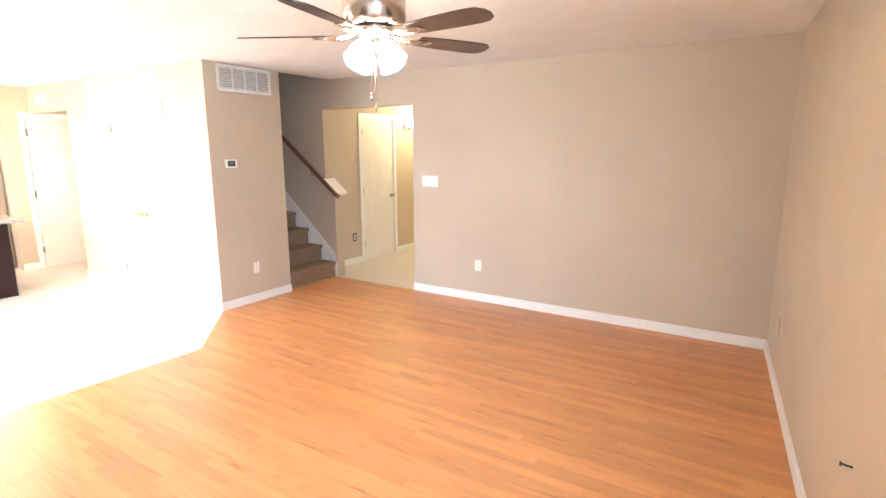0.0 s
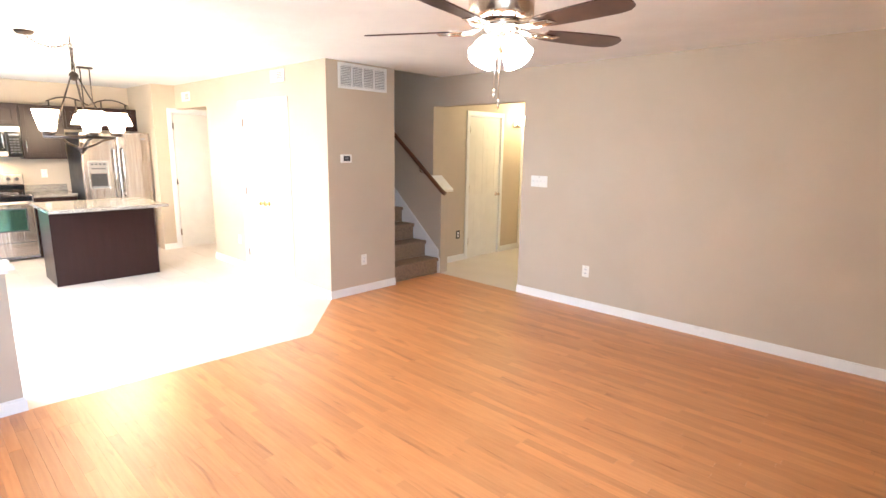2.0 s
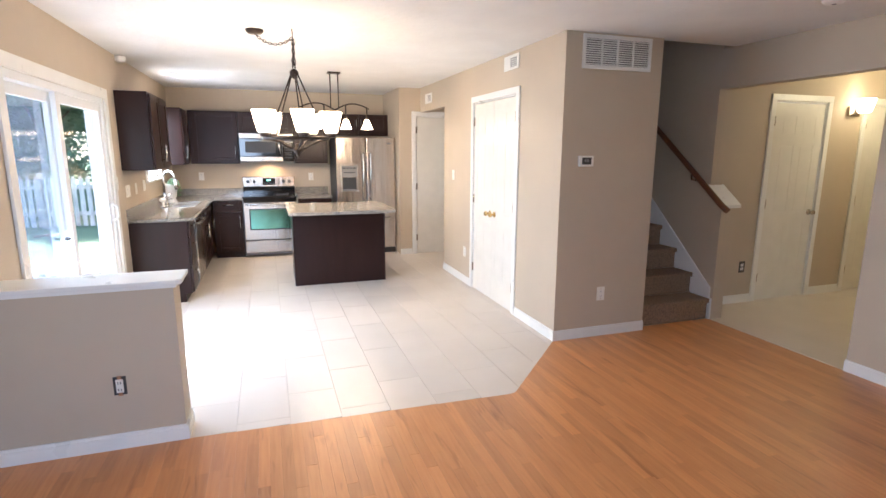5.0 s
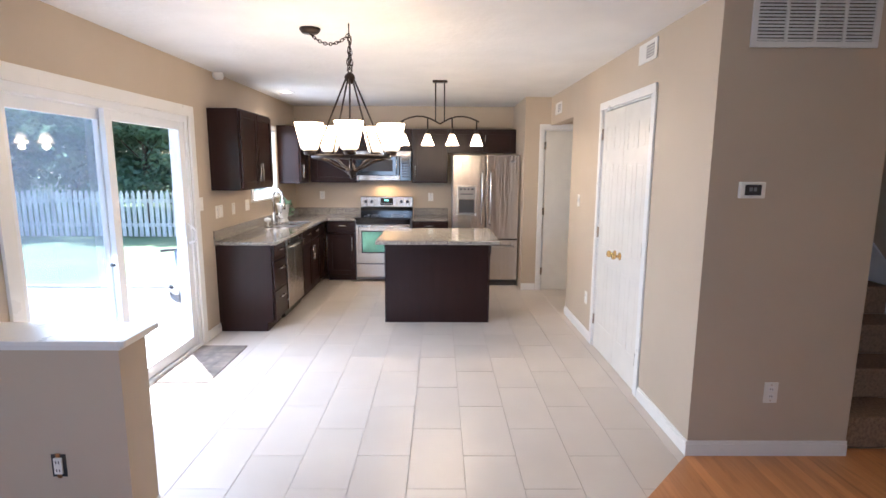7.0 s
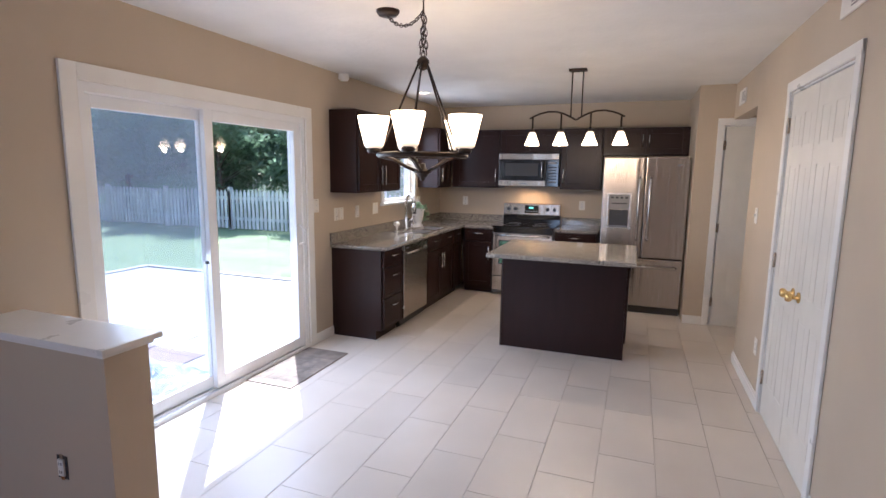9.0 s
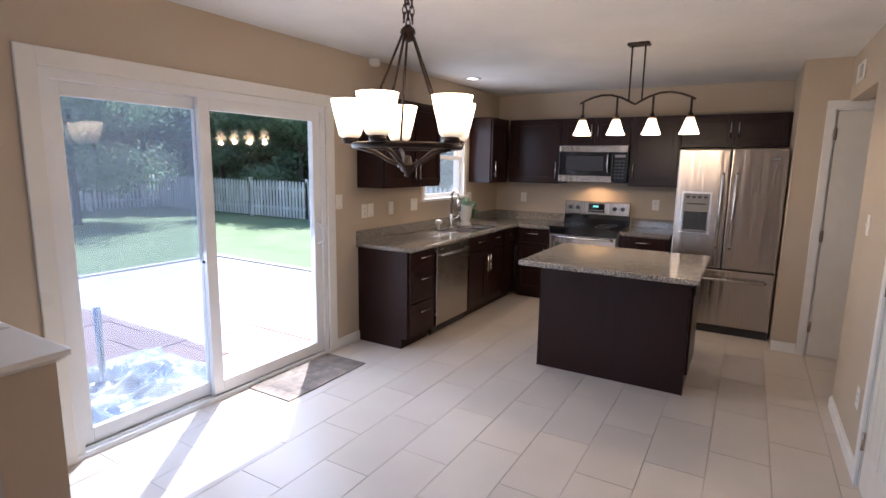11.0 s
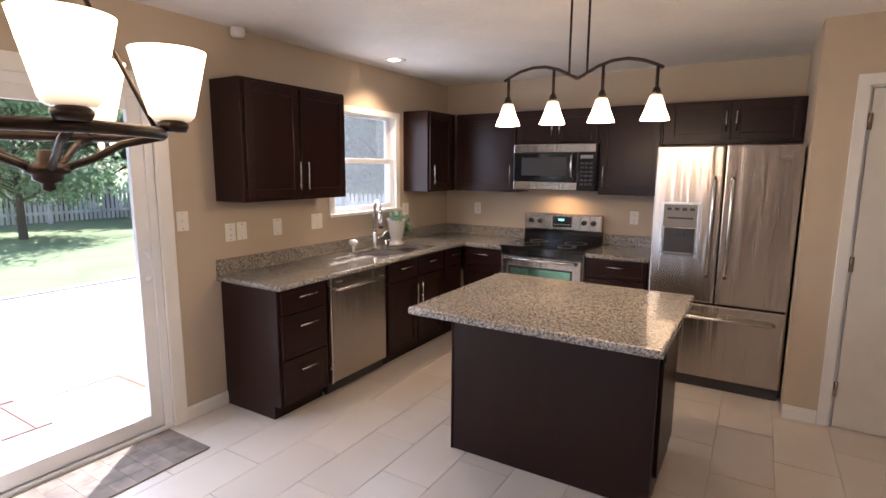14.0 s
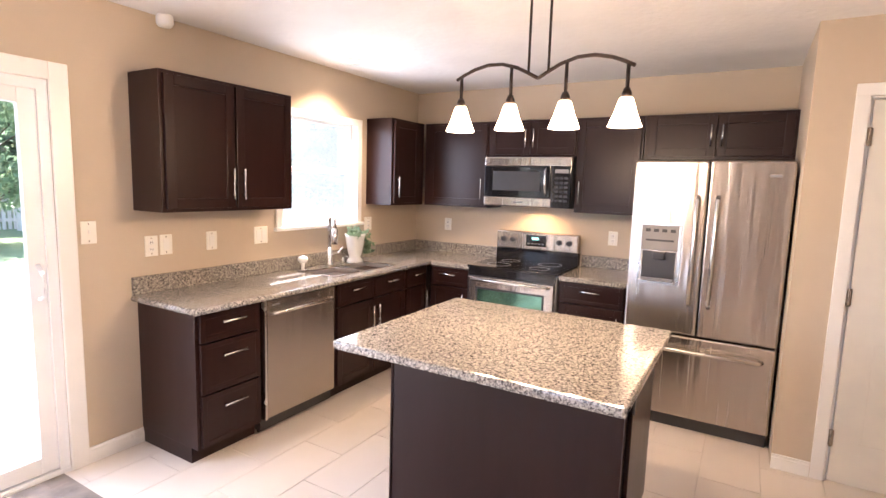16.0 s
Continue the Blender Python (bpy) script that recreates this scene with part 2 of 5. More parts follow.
SIDING = mat("pale house siding", (0.55, 0.52, 0.47), 0.7, scale=4)
SHADE = shade_mat("frosted lit glass", (1.0, 0.70, 0.38), 3.6, True)
SHADEP = shade_mat("frosted lit pendant glass", (1.0, 0.68, 0.36), 5.5, False)
SHADEF = glow("frosted bright fan glass", (1.0, 0.86, 0.66), 5.0)
HALLS = glow("lit hall shade", (1.0, 0.8, 0.45), 2.0)
LENS = glow("recessed lens", (1.0, 0.85, 0.6), 2.5)
CLOCK = glow("green clock digits", (0.3, 1.0, 0.7), 0.6, (0.02, 0.03, 0.03))
for m in (LEAF, LEAFD):
    n, l = m.node_tree.nodes, m.node_tree.links
    b = n["Principled BSDF"]
    thin, mx = n.new("ShaderNodeBsdfTranslucent"), n.new("ShaderNodeMixShader")
    l.new(b.inputs["Base Color"].links[0].from_socket, thin.inputs[0])
    mx.inputs[0].default_value = 0.62
    l.new(b.outputs[0], mx.inputs[1]), l.new(thin.outputs[0], mx.inputs[2]), l.new(mx.outputs[0], n["Material Output"].inputs[0])
# HAZE imitates bright washed-out glass at the sink window; SCREEN is real mesh.
HAZE = screen_haze_mat("window haze", 0.13, (0.62, 0.66, 0.70), (1, 1, 1))
GLASS, SCREEN = glass_mat("window glass"), screen_haze_mat("insect screen", 0.16, (0.24, 0.28, 0.34), (0.80, 0.83, 0.86))

# ---- mesh helpers ----


def box(bm, x0, y0, z0, x1, y1, z1, bevel=0.0):
    x0, x1, y0, y1, z0, z1 = min(x0, x1), max(x0, x1), min(y0, y1), max(y0, y1), min(z0, z1), max(z0, z1)
    v = [bm.verts.new((x, y, z)) for z in (z0, z1) for y in (y0, y1) for x in (x0, x1)]
    f = [bm.faces.new([v[i] for i in q]) for q in ((0, 2, 3, 1), (4, 5, 7, 6), (0, 1, 5, 4), (2, 6, 7, 3), (0, 4, 6, 2), (1, 3, 7, 5))]
    if bevel:
        edges = list({e for q in f for e in q.edges})
        bmesh.ops.bevel(bm, geom=edges, offset=bevel, segments=2, affect="EDGES", profile=0.6)
    return bm


def boxes(*lots, bevel=0.0):
    bm = bmesh.new()
    for b in lots:
        box(bm, *b, bevel=bevel)
    return bm


def lathe(profile, steps=28, bm=None, centre=(0, 0, 0), closed=False):
    """Turn a list of (radius, height) round z."""
    bm = bm or bmesh.new()
    cx, cy, cz = centre
    rings = [[bm.verts.new((cx + r * math.cos(2 * math.pi * i / steps), cy + r * math.sin(2 * math.pi * i / steps), cz + h)) for i in range(steps)] for r, h in profile]
    for a, b in zip(rings, rings[1:]):
        for i in range(steps):
            bm.faces.new((a[i], a[(i + 1) % steps], b[(i + 1) % steps], b[i]))
    if closed:
        bm.faces.new(rings[0][::-1]), bm.faces.new(rings[-1])
    for f in bm.faces:
        f.smooth = True
    return bm


def tube(points, radius, bm=None, steps=10, closed=False):
    """A round bar along a line of points."""
    bm = bm or bmesh.new()
    pts = [Vector(p) for p in points]
    rings = []
    for i, p in enumerate(pts):
        a, b = (pts[i - 1], pts[(i + 1) % len(pts)]) if closed else (pts[max(i - 1, 0)], pts[min(i + 1, len(pts) - 1)])
        way = (b - a).normalized()
        side = way.cross(Vector((0, 0, 1)) if abs(way.z) < 0.95 else Vector((1, 0, 0))).normalized()
        up = side.cross(way)
        rings.append([bm.verts.new(p + radius * (math.cos(2 * math.pi * k / steps) * side + math.sin(2 * math.pi * k / steps) * up)) for k in range(steps)])
    pairs = list(zip(rings, rings[1:] + rings[:1])) if closed else list(zip(rings, rings[1:]))
    for a, b in pairs:
        for k in range(steps):
            bm.faces.new((a[k], a[(k + 1) % steps], b[(k + 1) % steps], b[k])).smooth = True
    if not closed:
        bm.faces.new(rings[0][::-1]), bm.faces.new(rings[-1])
    return bm


def slab(bm, outline, z0, z1):
    """An upright prism over a flat outline of (x, y)."""
    lo, hi = [bm.verts.new((x, y, z0)) for x, y in outline], [bm.verts.new((x, y, z1)) for x, y in outline]
    bm.faces.new(lo[::-1]), bm.faces.new(hi)
    for i in range(len(lo)):
        j = (i + 1) % len(lo)
        bm.faces.new((lo[i], lo[j], hi[j], hi[i]))
    return bm


def mesh(name, bm, material):
    bmesh.ops.recalc_face_normals(bm, faces=bm.faces[:])
    me = bpy.data.meshes.new(name)
    bm.to_mesh(me)
    bm.free()
    me.materials.append(material)
    return me


def part(name, bm, material, parent, label=""):
    ob = new(name, mesh(name, bm, material))
    ob.parent = parent
    return tagged(ob, label)


def thing(name, m, label, category, group=""):
    ob = new(name)
    ob.empty_display_size = 0.1
    ob.matrix_basis = m
    return tagged(ob, label, category, group)


def structure(name, bm, material, label=""):
    return tagged(new(name, mesh(name, bm, material)), label, kind="structure")


SOUTH, LSOUTH, BACK, BIG, EAST, CEILZ = -0.37, -0.47, -8.90, 4.83, 1.26, 2.44
CLX, CLY = -3.885, 3.13

# ---- structure ----
wall_south = structure("wall_south", boxes(
    (-9.05, SOUTH - 0.15, -0.15, -8.0, SOUTH, CEILZ), (-8.0, SOUTH - 0.15, -0.15, -7.06, SOUTH, 1.19), (-8.0, SOUTH - 0.15, 2.07, -7.06, SOUTH, CEILZ),
    (-7.06, SOUTH - 0.15, -0.15, -5.68, SOUTH, CEILZ), (-5.68, SOUTH - 0.15, 2.0, -3.76, SOUTH, CEILZ), (-5.68, SOUTH - 0.15, -0.15, -3.76, SOUTH, -0.01),
    (-3.76, SOUTH - 0.15, -0.15, -3.30, SOUTH, CEILZ), (-3.30, SOUTH - 0.15, -0.15, EAST + 0.15, LSOUTH, CEILZ)), WALL, "tan painted wall with sliding door and window openings")
wall_back = structure("wall_back", boxes((BACK - 0.12, SOUTH, -0.1, BACK, 4.4, CEILZ)), WALL, "tan painted kitchen back wall")
wall_north = structure("wall_north", boxes((-2.70, BIG, -0.1, EAST + 0.15, BIG + 0.13, CEILZ), (-4.07, BIG, 2.10, -2.70, BIG + 0.13, CEILZ),
                                           (-8.0, BIG, -0.1, -4.07, BIG + 0.13, 5.2)), WALL, "tan painted living room wall with hall opening")


def east(y):
    """The side wall runs a little askew."""
    return 0.80 + 0.085 * (BIG - y)


# The gap left low in y is an assumed, unseen opening for the fill lamp.
bm = bmesh.new()
for y0, y1, z0, z1 in ((SOUTH - 0.15, -0.28, -0.1, CEILZ), (-0.28, 0.78, -0.1, 0.85), (-0.28, 0.78, 2.08, CEILZ), (0.78, BIG + 0.13, -0.1, CEILZ)):
    slab(bm, [(east(y0), y0), (east(y0) + 0.15, y0), (east(y1) + 0.15, y1), (east(y1), y1)], z0, z1)
wall_east = structure("wall_east", bm, WALL, "tan painted living room side wall")
bm = slab(bmesh.new(), [(east(-0.37) - 0.014, -0.36), (east(-0.37), -0.36), (east(BIG), BIG - 0.015), (east(BIG) - 0.014, BIG - 0.015)], 0, 0.068)
slab(bm, [(east(-0.37) - 0.009, -0.36), (east(-0.37), -0.36), (east(BIG), BIG - 0.015), (east(BIG) - 0.009, BIG - 0.015)], 0.068, 0.085)
structure("baseboard", bm, TRIM, "white wooden baseboard")
wall_closet = structure("wall_closet", boxes((-4.66, CLY, -0.1, CLX - 0.12, CLY + 0.12, CEILZ), (-5.71, CLY, 2.07, -4.66, CLY + 0.12, CEILZ), (-6.72, CLY, -0.1, -5.71, CLY + 0.12, CEILZ),
                                             (-7.82, CLY, 2.10, -6.72, CLY + 0.12, CEILZ), ),
                        WALL, "tan painted closet wall with passage")
structure("wall_vent_side", boxes((CLX - 0.12, CLY, -0.1, CLX, 4.02, CEILZ)), WALL, "tan painted wall with return grille")
structure("wall_stair", boxes((-8.0, 3.90, -0.1, CLX - 0.12, 4.02, 5.2)), WALL, "tan painted stair wall")
structure("wall_closet_back", boxes((-5.9, 3.6, -0.1, -4.5, 3.7, CEILZ)), WALL, "plain closet back wall")
wall_pantry = structure("wall_pantry", boxes((-7.94, 2.81, -0.1, -7.82, 3.05, CEILZ), (-7.94, 3.05, 2.06, -7.82, 3.77, CEILZ), (-7.94, 3.77, -0.1, -7.82, 3.90, CEILZ), (BACK, 2.81, -0.1, -7.94, 2.91, CEILZ)), WALL, "tan painted wall beside the refrigerator")
wall_hall = structure("wall_hall", boxes((-4.39, BIG + 0.13, -0.1, -4.27, 5.75, CEILZ), (-4.39, 5.75, 2.06, -4.27, 6.48, CEILZ), (-4.39, 6.48, -0.1, -4.27, 7.06, CEILZ), (-4.39, 7.06, 2.06, -4.27, 7.79, CEILZ), (-4.39, 7.79, -0.1, -4.27, 8.2, CEILZ), (-4.39, 8.2, -0.1, -2.2, 8.3, CEILZ), (-2.3, BIG + 0.13, -0.1, -2.2, 8.2, CEILZ)), WALL, "tan painted hall walls")
ceiling = structure("ceiling", boxes((-9.05, SOUTH - 0.15, CEILZ, -3.95, 4.02, CEILZ + 0.12), (-3.95, SOUTH - 0.15, CEILZ, EAST + 0.15, BIG + 0.13, CEILZ + 0.12), (-4.4, BIG + 0.13, CEILZ, -2.2, 8.3, CEILZ + 0.12), (-8.0, 4.02, 5.1, -3.95, BIG, 5.2), (-8.1, 4.02, 0, -8.0, BIG, 5.2), (-3.95, 3.90, CEILZ + 0.12, -3.85, BIG + 0.13, 5.2), (-4.07, BIG, CEILZ + 0.12, -3.95, BIG + 0.13, 5.2)), CEIL, "white stippled ceiling")
subfloor = structure("floor", boxes((-9.05, SOUTH - 0.15, -0.2, EAST + 0.15, BIG + 0.13, -0.0055)), GROUT, "subfloor with tile grout")
hall_floor = structure("hall_floor", boxes((-4.39, BIG, -0.2, -2.2, 8.3, 0.0)), TILE, "beige hall floor")

# half wall between the kitchen and the living room
HX0, HX1, HZ = -3.40, -3.21, 0.875
half = structure("half_wall", boxes((HX0, SOUTH, -0.05, -3.30, 0.455, HZ), (-3.30, LSOUTH, -0.05, HX1, 0.455, HZ)), WALL, "low tan wall with white cap")
part("cap", boxes((HX0 - 0.035, LSOUTH + 0.002, HZ, HX1 + 0.035, 0.50, HZ + 0.024), bevel=0.005), TRIM, half, "white painted wooden cap")
for q in ((HX1 + 0.001, LSOUTH, HZ - 0.02, HX1 + 0.014, 0.47, HZ), (HX0 - 0.014, SOUTH, HZ - 0.02, HX0 - 0.001, 0.47, HZ), (HX0 - 0.001, 0.456, HZ - 0.02, HX1 + 0.001, 0.47, HZ)):
    part("moulding", boxes(q), TRIM, half)


def baseboard(runs):
    """Runs (x0, y0, x1, y1, side) along walls; side is the way that the board stands out."""
    for x0, y0, x1, y1, sx, sy in runs:
        bm = bmesh.new()
        box(bm, x0, y0, 0, x1 + sx * 0.014, y1 + sy * 0.014, 0.068)
        box(bm, x0, y0, 0.068, x1 + sx * 0.009, y1 + sy * 0.009, 0.085)
        structure("baseboard", bm, TRIM, "white wooden baseboard")


baseboard([(-2.70, BIG, 0.80, BIG, 0, -1), (CLX, CLY - 0.014, CLX, 4.02, 1, 0), (-4.60, CLY, CLX, CLY, 0, -1), (-6.72, CLY, -5.77, CLY, 0, -1),
           (HX1, LSOUTH + 0.014, HX1, 0.455, 1, 0), (HX0, 0.455, HX1 + 0.014, 0.455, 0, 1), (HX0, SOUTH + 0.014, HX0, 0.455, -1, 0), (HX1 + 0.014, LSOUTH, EAST, LSOUTH, 0, 1), (-3.68, SOUTH, HX0 - 0.014, SOUTH, 0, 1), (-6.05, SOUTH, -5.75, SOUTH, 0, 1),
           (-7.82, 2.81, -7.82, 2.99, 1, 0), (-4.27, 4.96, -4.27, 5.69, 1, 0), (-4.27, 6.54, -4.27, 7.0, 1, 0), (-4.27, 7.85, -4.27, 8.2, 1, 0), (-2.70, BIG, -2.70, BIG + 0.13, -1, 0)])

# stairs
stairs = structure("stairs", boxes((-8.0, 4.02, -0.1, -4.05, BIG, 0.0)), CARPET, "carpeted stairs")
for i in range(13):
    x, z = -3.955 - 0.228 * i, 0.2 * i
    bm = boxes((x - 0.228, 4.02, z, x, BIG - 0.016, z + 0.17), (x - 0.24, 4.02, z + 0.155, x + 0.025, BIG - 0.016, z + 0.2), bevel=0.012)
    part("step", bm, CARPET, stairs)


def sloped(bm, x0, z0, x1, z1, y0, y1, t):
    """A board of height t that slopes from (x0, z0) to (x1, z1)."""
    v = [bm.verts.new(p) for p in ((x0, y0, z0), (x1, y0, z1), (x1, y0, z1 + t), (x0, y0, z0 + t), (x0, y1, z0), (x1, y1, z1), (x1, y1, z1 + t), (x0, y1, z0 + t))]
    for q in ((0, 1, 2, 3), (4, 7, 6, 5), (0, 4, 5, 1), (3, 2, 6, 7), (0, 3, 7, 4), (1, 5, 6, 2)):
        bm.faces.new([v[i] for i in q])
    return bm


structure("trim", sloped(boxes((-3.955, BIG - 0.014, 0, -3.925, BIG, 0.20)), -3.95, 0.0, -6.3, 2.06, BIG - 0.014, BIG - 0.001, 0.30), TRIM, "white stair skirt board")
knee = bmesh.new()
v = [knee.verts.new(p) for y in (BIG, BIG + 0.13) for p in ((-4.07, y, -0.05), (-3.92, y, -0.05), (-3.92, y, 1.10), (-4.07, y, 1.22))]
for q in ((0, 1, 2, 3), (7, 6, 5, 4), (0, 4, 5, 1), (1, 5, 6, 2), (2, 6, 7, 3), (3, 7, 4, 0)):
    knee.faces.new([v[i] for i in q])
knee_wall = structure("knee_wall", knee, WALL, "low tan wall at the foot of the stairs")
part("cap", sloped(bmesh.new(), -4.075, 1.225, -3.86, 1.053, BIG - 0.03, BIG + 0.16, 0.028), TRIM, knee_wall, "white sloped cap")
rail = thing("handrail", pose(0, 0, 0), "brown stained wooden handrail on the stair wall", "handrail")
part("rail", tube([(-3.80, BIG - 0.06, 1.04), (-3.86, BIG - 0.06, 1.075), (-4.9, BIG - 0.06, 1.885), (-6.2, BIG - 0.06, 2.90)], 0.027, steps=14), RAILW, rail)
for x, z in ((-4.25, 1.34), (-5.4, 2.23)):
    part("bracket", tube([(x, BIG, z - 0.06), (x, BIG - 0.05, z - 0.05), (x, BIG - 0.06, z + 0.02)], 0.008), NICKEL, rail)


# ---- doors ----
def door_slab(w, h, t=0.035):
    """Six raised panels; hinge side at x = 0, front at y = 0."""
    bm = boxes((0, 0.002, 0.003, w, t, h))
    s, m = 0.115 * min(w / 0.7, 1), 0.09 * min(w / 0.7, 1)
    rows = ((0.24, 0.80), (0.93, 1.62), (1.72, h - 0.13))
    for x in ((0, s), (w / 2 - m / 2, w / 2 + m / 2), (w - s, w)):
        box(bm, x[0], 0, 0.012, x[1], 0.002, h)
    for z in ((0.012, 0.24), (0.80, 0.93), (1.62, 1.72), (h - 0.13, h)):
        for x in ((s, w / 2 - m / 2), (w / 2 + m / 2, w - s)):
            box(bm, x[0], 0, z[0], x[1], 0.002, z[1])
    for z in rows:
        for x in ((s, w / 2 - m / 2), (w / 2 + m / 2, w - s)):
            box(bm, x[0] + 0.016, 0.0008, z[0] + 0.016, x[1] - 0.016, 0.003, z[1] - 0.016, bevel=0.001)
    return bm


def knob_mesh():
    bm = lathe([(0.001, 0), (0.03, 0), (0.03, 0.006), (0.012, 0.012), (0.011, 0.03), (0.024, 0.04), (0.027, 0.052), (0.02, 0.064), (0.001, 0.067)], 18)
    bmesh.ops.rotate(bm, verts=bm.verts[:], matrix=Matrix.Rotation(radians(90), 3, "X"))
    return bm


def hinge_mesh():
    bm = boxes((-0.012, -0.003, -0.045, 0.012, 0.002, 0.045))
    return tube([(0, -0.006, -0.047), (0, -0.006, 0.047)], 0.006, bm, 8)


def moved(bm, x, y, z):
    bmesh.ops.translate(bm, verts=bm.verts[:], vec=(x, y, z))
    return bm


def door(name, m, w, h, label, knobs, hinges, leaves=1, casing=(True, True)):
    """An opening of width w with casing; local front faces -y."""
    d = thing(name, m, label, "door")
    d["kind"] = "structure"
    cw = 0.062
    bm = bmesh.new()
    for on, x in zip(casing, (-cw, w)):
        if on:
            box(bm, x, -0.016, 0, x + cw, -0.001, h + cw, bevel=0.004)
    box(bm, -cw if casing[0] else 0, -0.018, h, w + cw if casing[1] else w, -0.002, h + cw, bevel=0.004)
    part("casing", bm, TRIM, d)
    part("jamb", boxes((0, 0, 0, 0.012, 0.12, h), (w - 0.012, 0, 0, w, 0.12, h), (0.012, 0, h - 0.012, w - 0.012, 0.12, h)), TRIM, d)
    lw = (w - 0.03) / leaves
    for i in range(leaves):
        leaf = part("leaf", moved(door_slab(lw - 0.004, h - 0.018), 0.015 + i * lw + 0.002, 0.004, 0), DOORW, d, "white six-panel leaf")
        for x, z, mt in (knobs if leaves == 1 else knobs[i:i + 1]):
            part("knob", moved(knob_mesh(), x, 0.004, z), mt, leaf, "brass knob" if mt == BRASS else "nickel knob")
    for x in hinges:
        for z in (0.25, h / 2, h - 0.2):
            part("hinge", moved(hinge_mesh(), x, 0, z), NICKEL, d, "nickel hinge")
    return d


door("door_1", pose(-5.70, CLY, 0, 0, 0, 0), 1.03, 2.06, "closed white double closet doors with brass knobs", [(0.46, 0.91, BRASS), (0.57, 0.91, BRASS)], (0.012, 1.018), leaves=2)
door("door_2", pose(-7.82, 3.055, 0, 0, 0, 90), 0.71, 2.05, "closed white six-panel pantry door", [(0.64, 0.92, BRASS)], (0.012,))
door("door_3", pose(-4.27, 5.755, 0, 0, 0, 90), 0.72, 2.05, "closed white six-panel hall door with metal knob", [(0.65, 0.92, NICKEL)], (0.012,))
door("door_5", pose(-4.27, 7.065, 0, 0, 0, 90), 0.72, 2.05, "closed white six-panel door further down the hall", [(0.65, 0.92, NICKEL)], (0.012,))

# sliding patio door
sl = thing("door_4", pose(0, 0, 0), "white vinyl sliding patio door with two glass panels", "sliding door")
sl["kind"] = "structure"
X0, X1, ZT, YS = -5.67, -3.77, 1.99, SOUTH
part("casing", boxes((X0 - 0.085, YS + 0.001, 0, X0, YS + 0.02, ZT + 0.085), (X1, YS + 0.001, 0, X1 + 0.085, YS + 0.02, ZT + 0.085), (X0, YS + 0.001, ZT, X1, YS + 0.02, ZT + 0.085), bevel=0.005), TRIM, sl)
part("frame", boxes((X0, YS - 0.14, 0.0, X0 + 0.045, YS, ZT), (X1 - 0.045, YS - 0.14, 0, X1, YS, ZT), (X0 + 0.045, YS - 0.14, ZT - 0.05, X1 - 0.045, YS, ZT)), VINYL, sl)
part("track", boxes((X0, YS - 0.15, -0.02, X1, YS + 0.01, 0.018), (X0, YS - 0.10, 0.018, X1, YS - 0.092, 0.032), (X0, YS - 0.05, 0.018, X1, YS - 0.042, 0.032), (X0, YS - 0.004, 0.018, X1, YS + 0.004, 0.028)), VINYL, sl, "grooved threshold track")


def panel(x0, x1, y, name):
    p = part(name, boxes((x0, y - 0.035, 0.03, x0 + 0.075, y, ZT - 0.05), (x1 - 0.075, y - 0.035, 0.03, x1, y, ZT - 0.05), (x0 + 0.075, y - 0.035, 0.03, x1 - 0.075, y, 0.115), (x0 + 0.075, y - 0.035, ZT - 0.12, x1 - 0.075, y, ZT - 0.05), bevel=0.004), VINYL, sl, "white panel frame")
    g = part("pane", boxes((x0 + 0.075, y - 0.02, 0.115, x1 - 0.075, y - 0.016, ZT - 0.12)), GLASS, p, "clear glass")
    g.visible_shadow = False
    return p


p1 = panel(-5.625, -4.60, YS - 0.015, "fixed_panel")
p2 = panel(-4.68, -3.815, YS - 0.065, "sliding_panel")
sc = part("screen_haze_sheet", boxes((-4.66, YS - 0.128, 0.06, -3.84, YS - 0.127, ZT - 0.06)), SCREEN, sl, "grey insect screen")
part("handle", tube([(-5.59, YS - 0.015, 0.93), (-5.59, YS + 0.04, 0.95), (-5.59, YS + 0.045, 1.05), (-5.59, YS - 0.015, 1.10)], 0.010), VINYL, p1, "white pull handle")
part("latch", lathe([(0.001, 0), (0.028, 0), (0.026, 0.018), (0.001, 0.02)], 16, centre=(-4.62, YS - 0.05, 0.92)), DARKP, p2, "black latch")


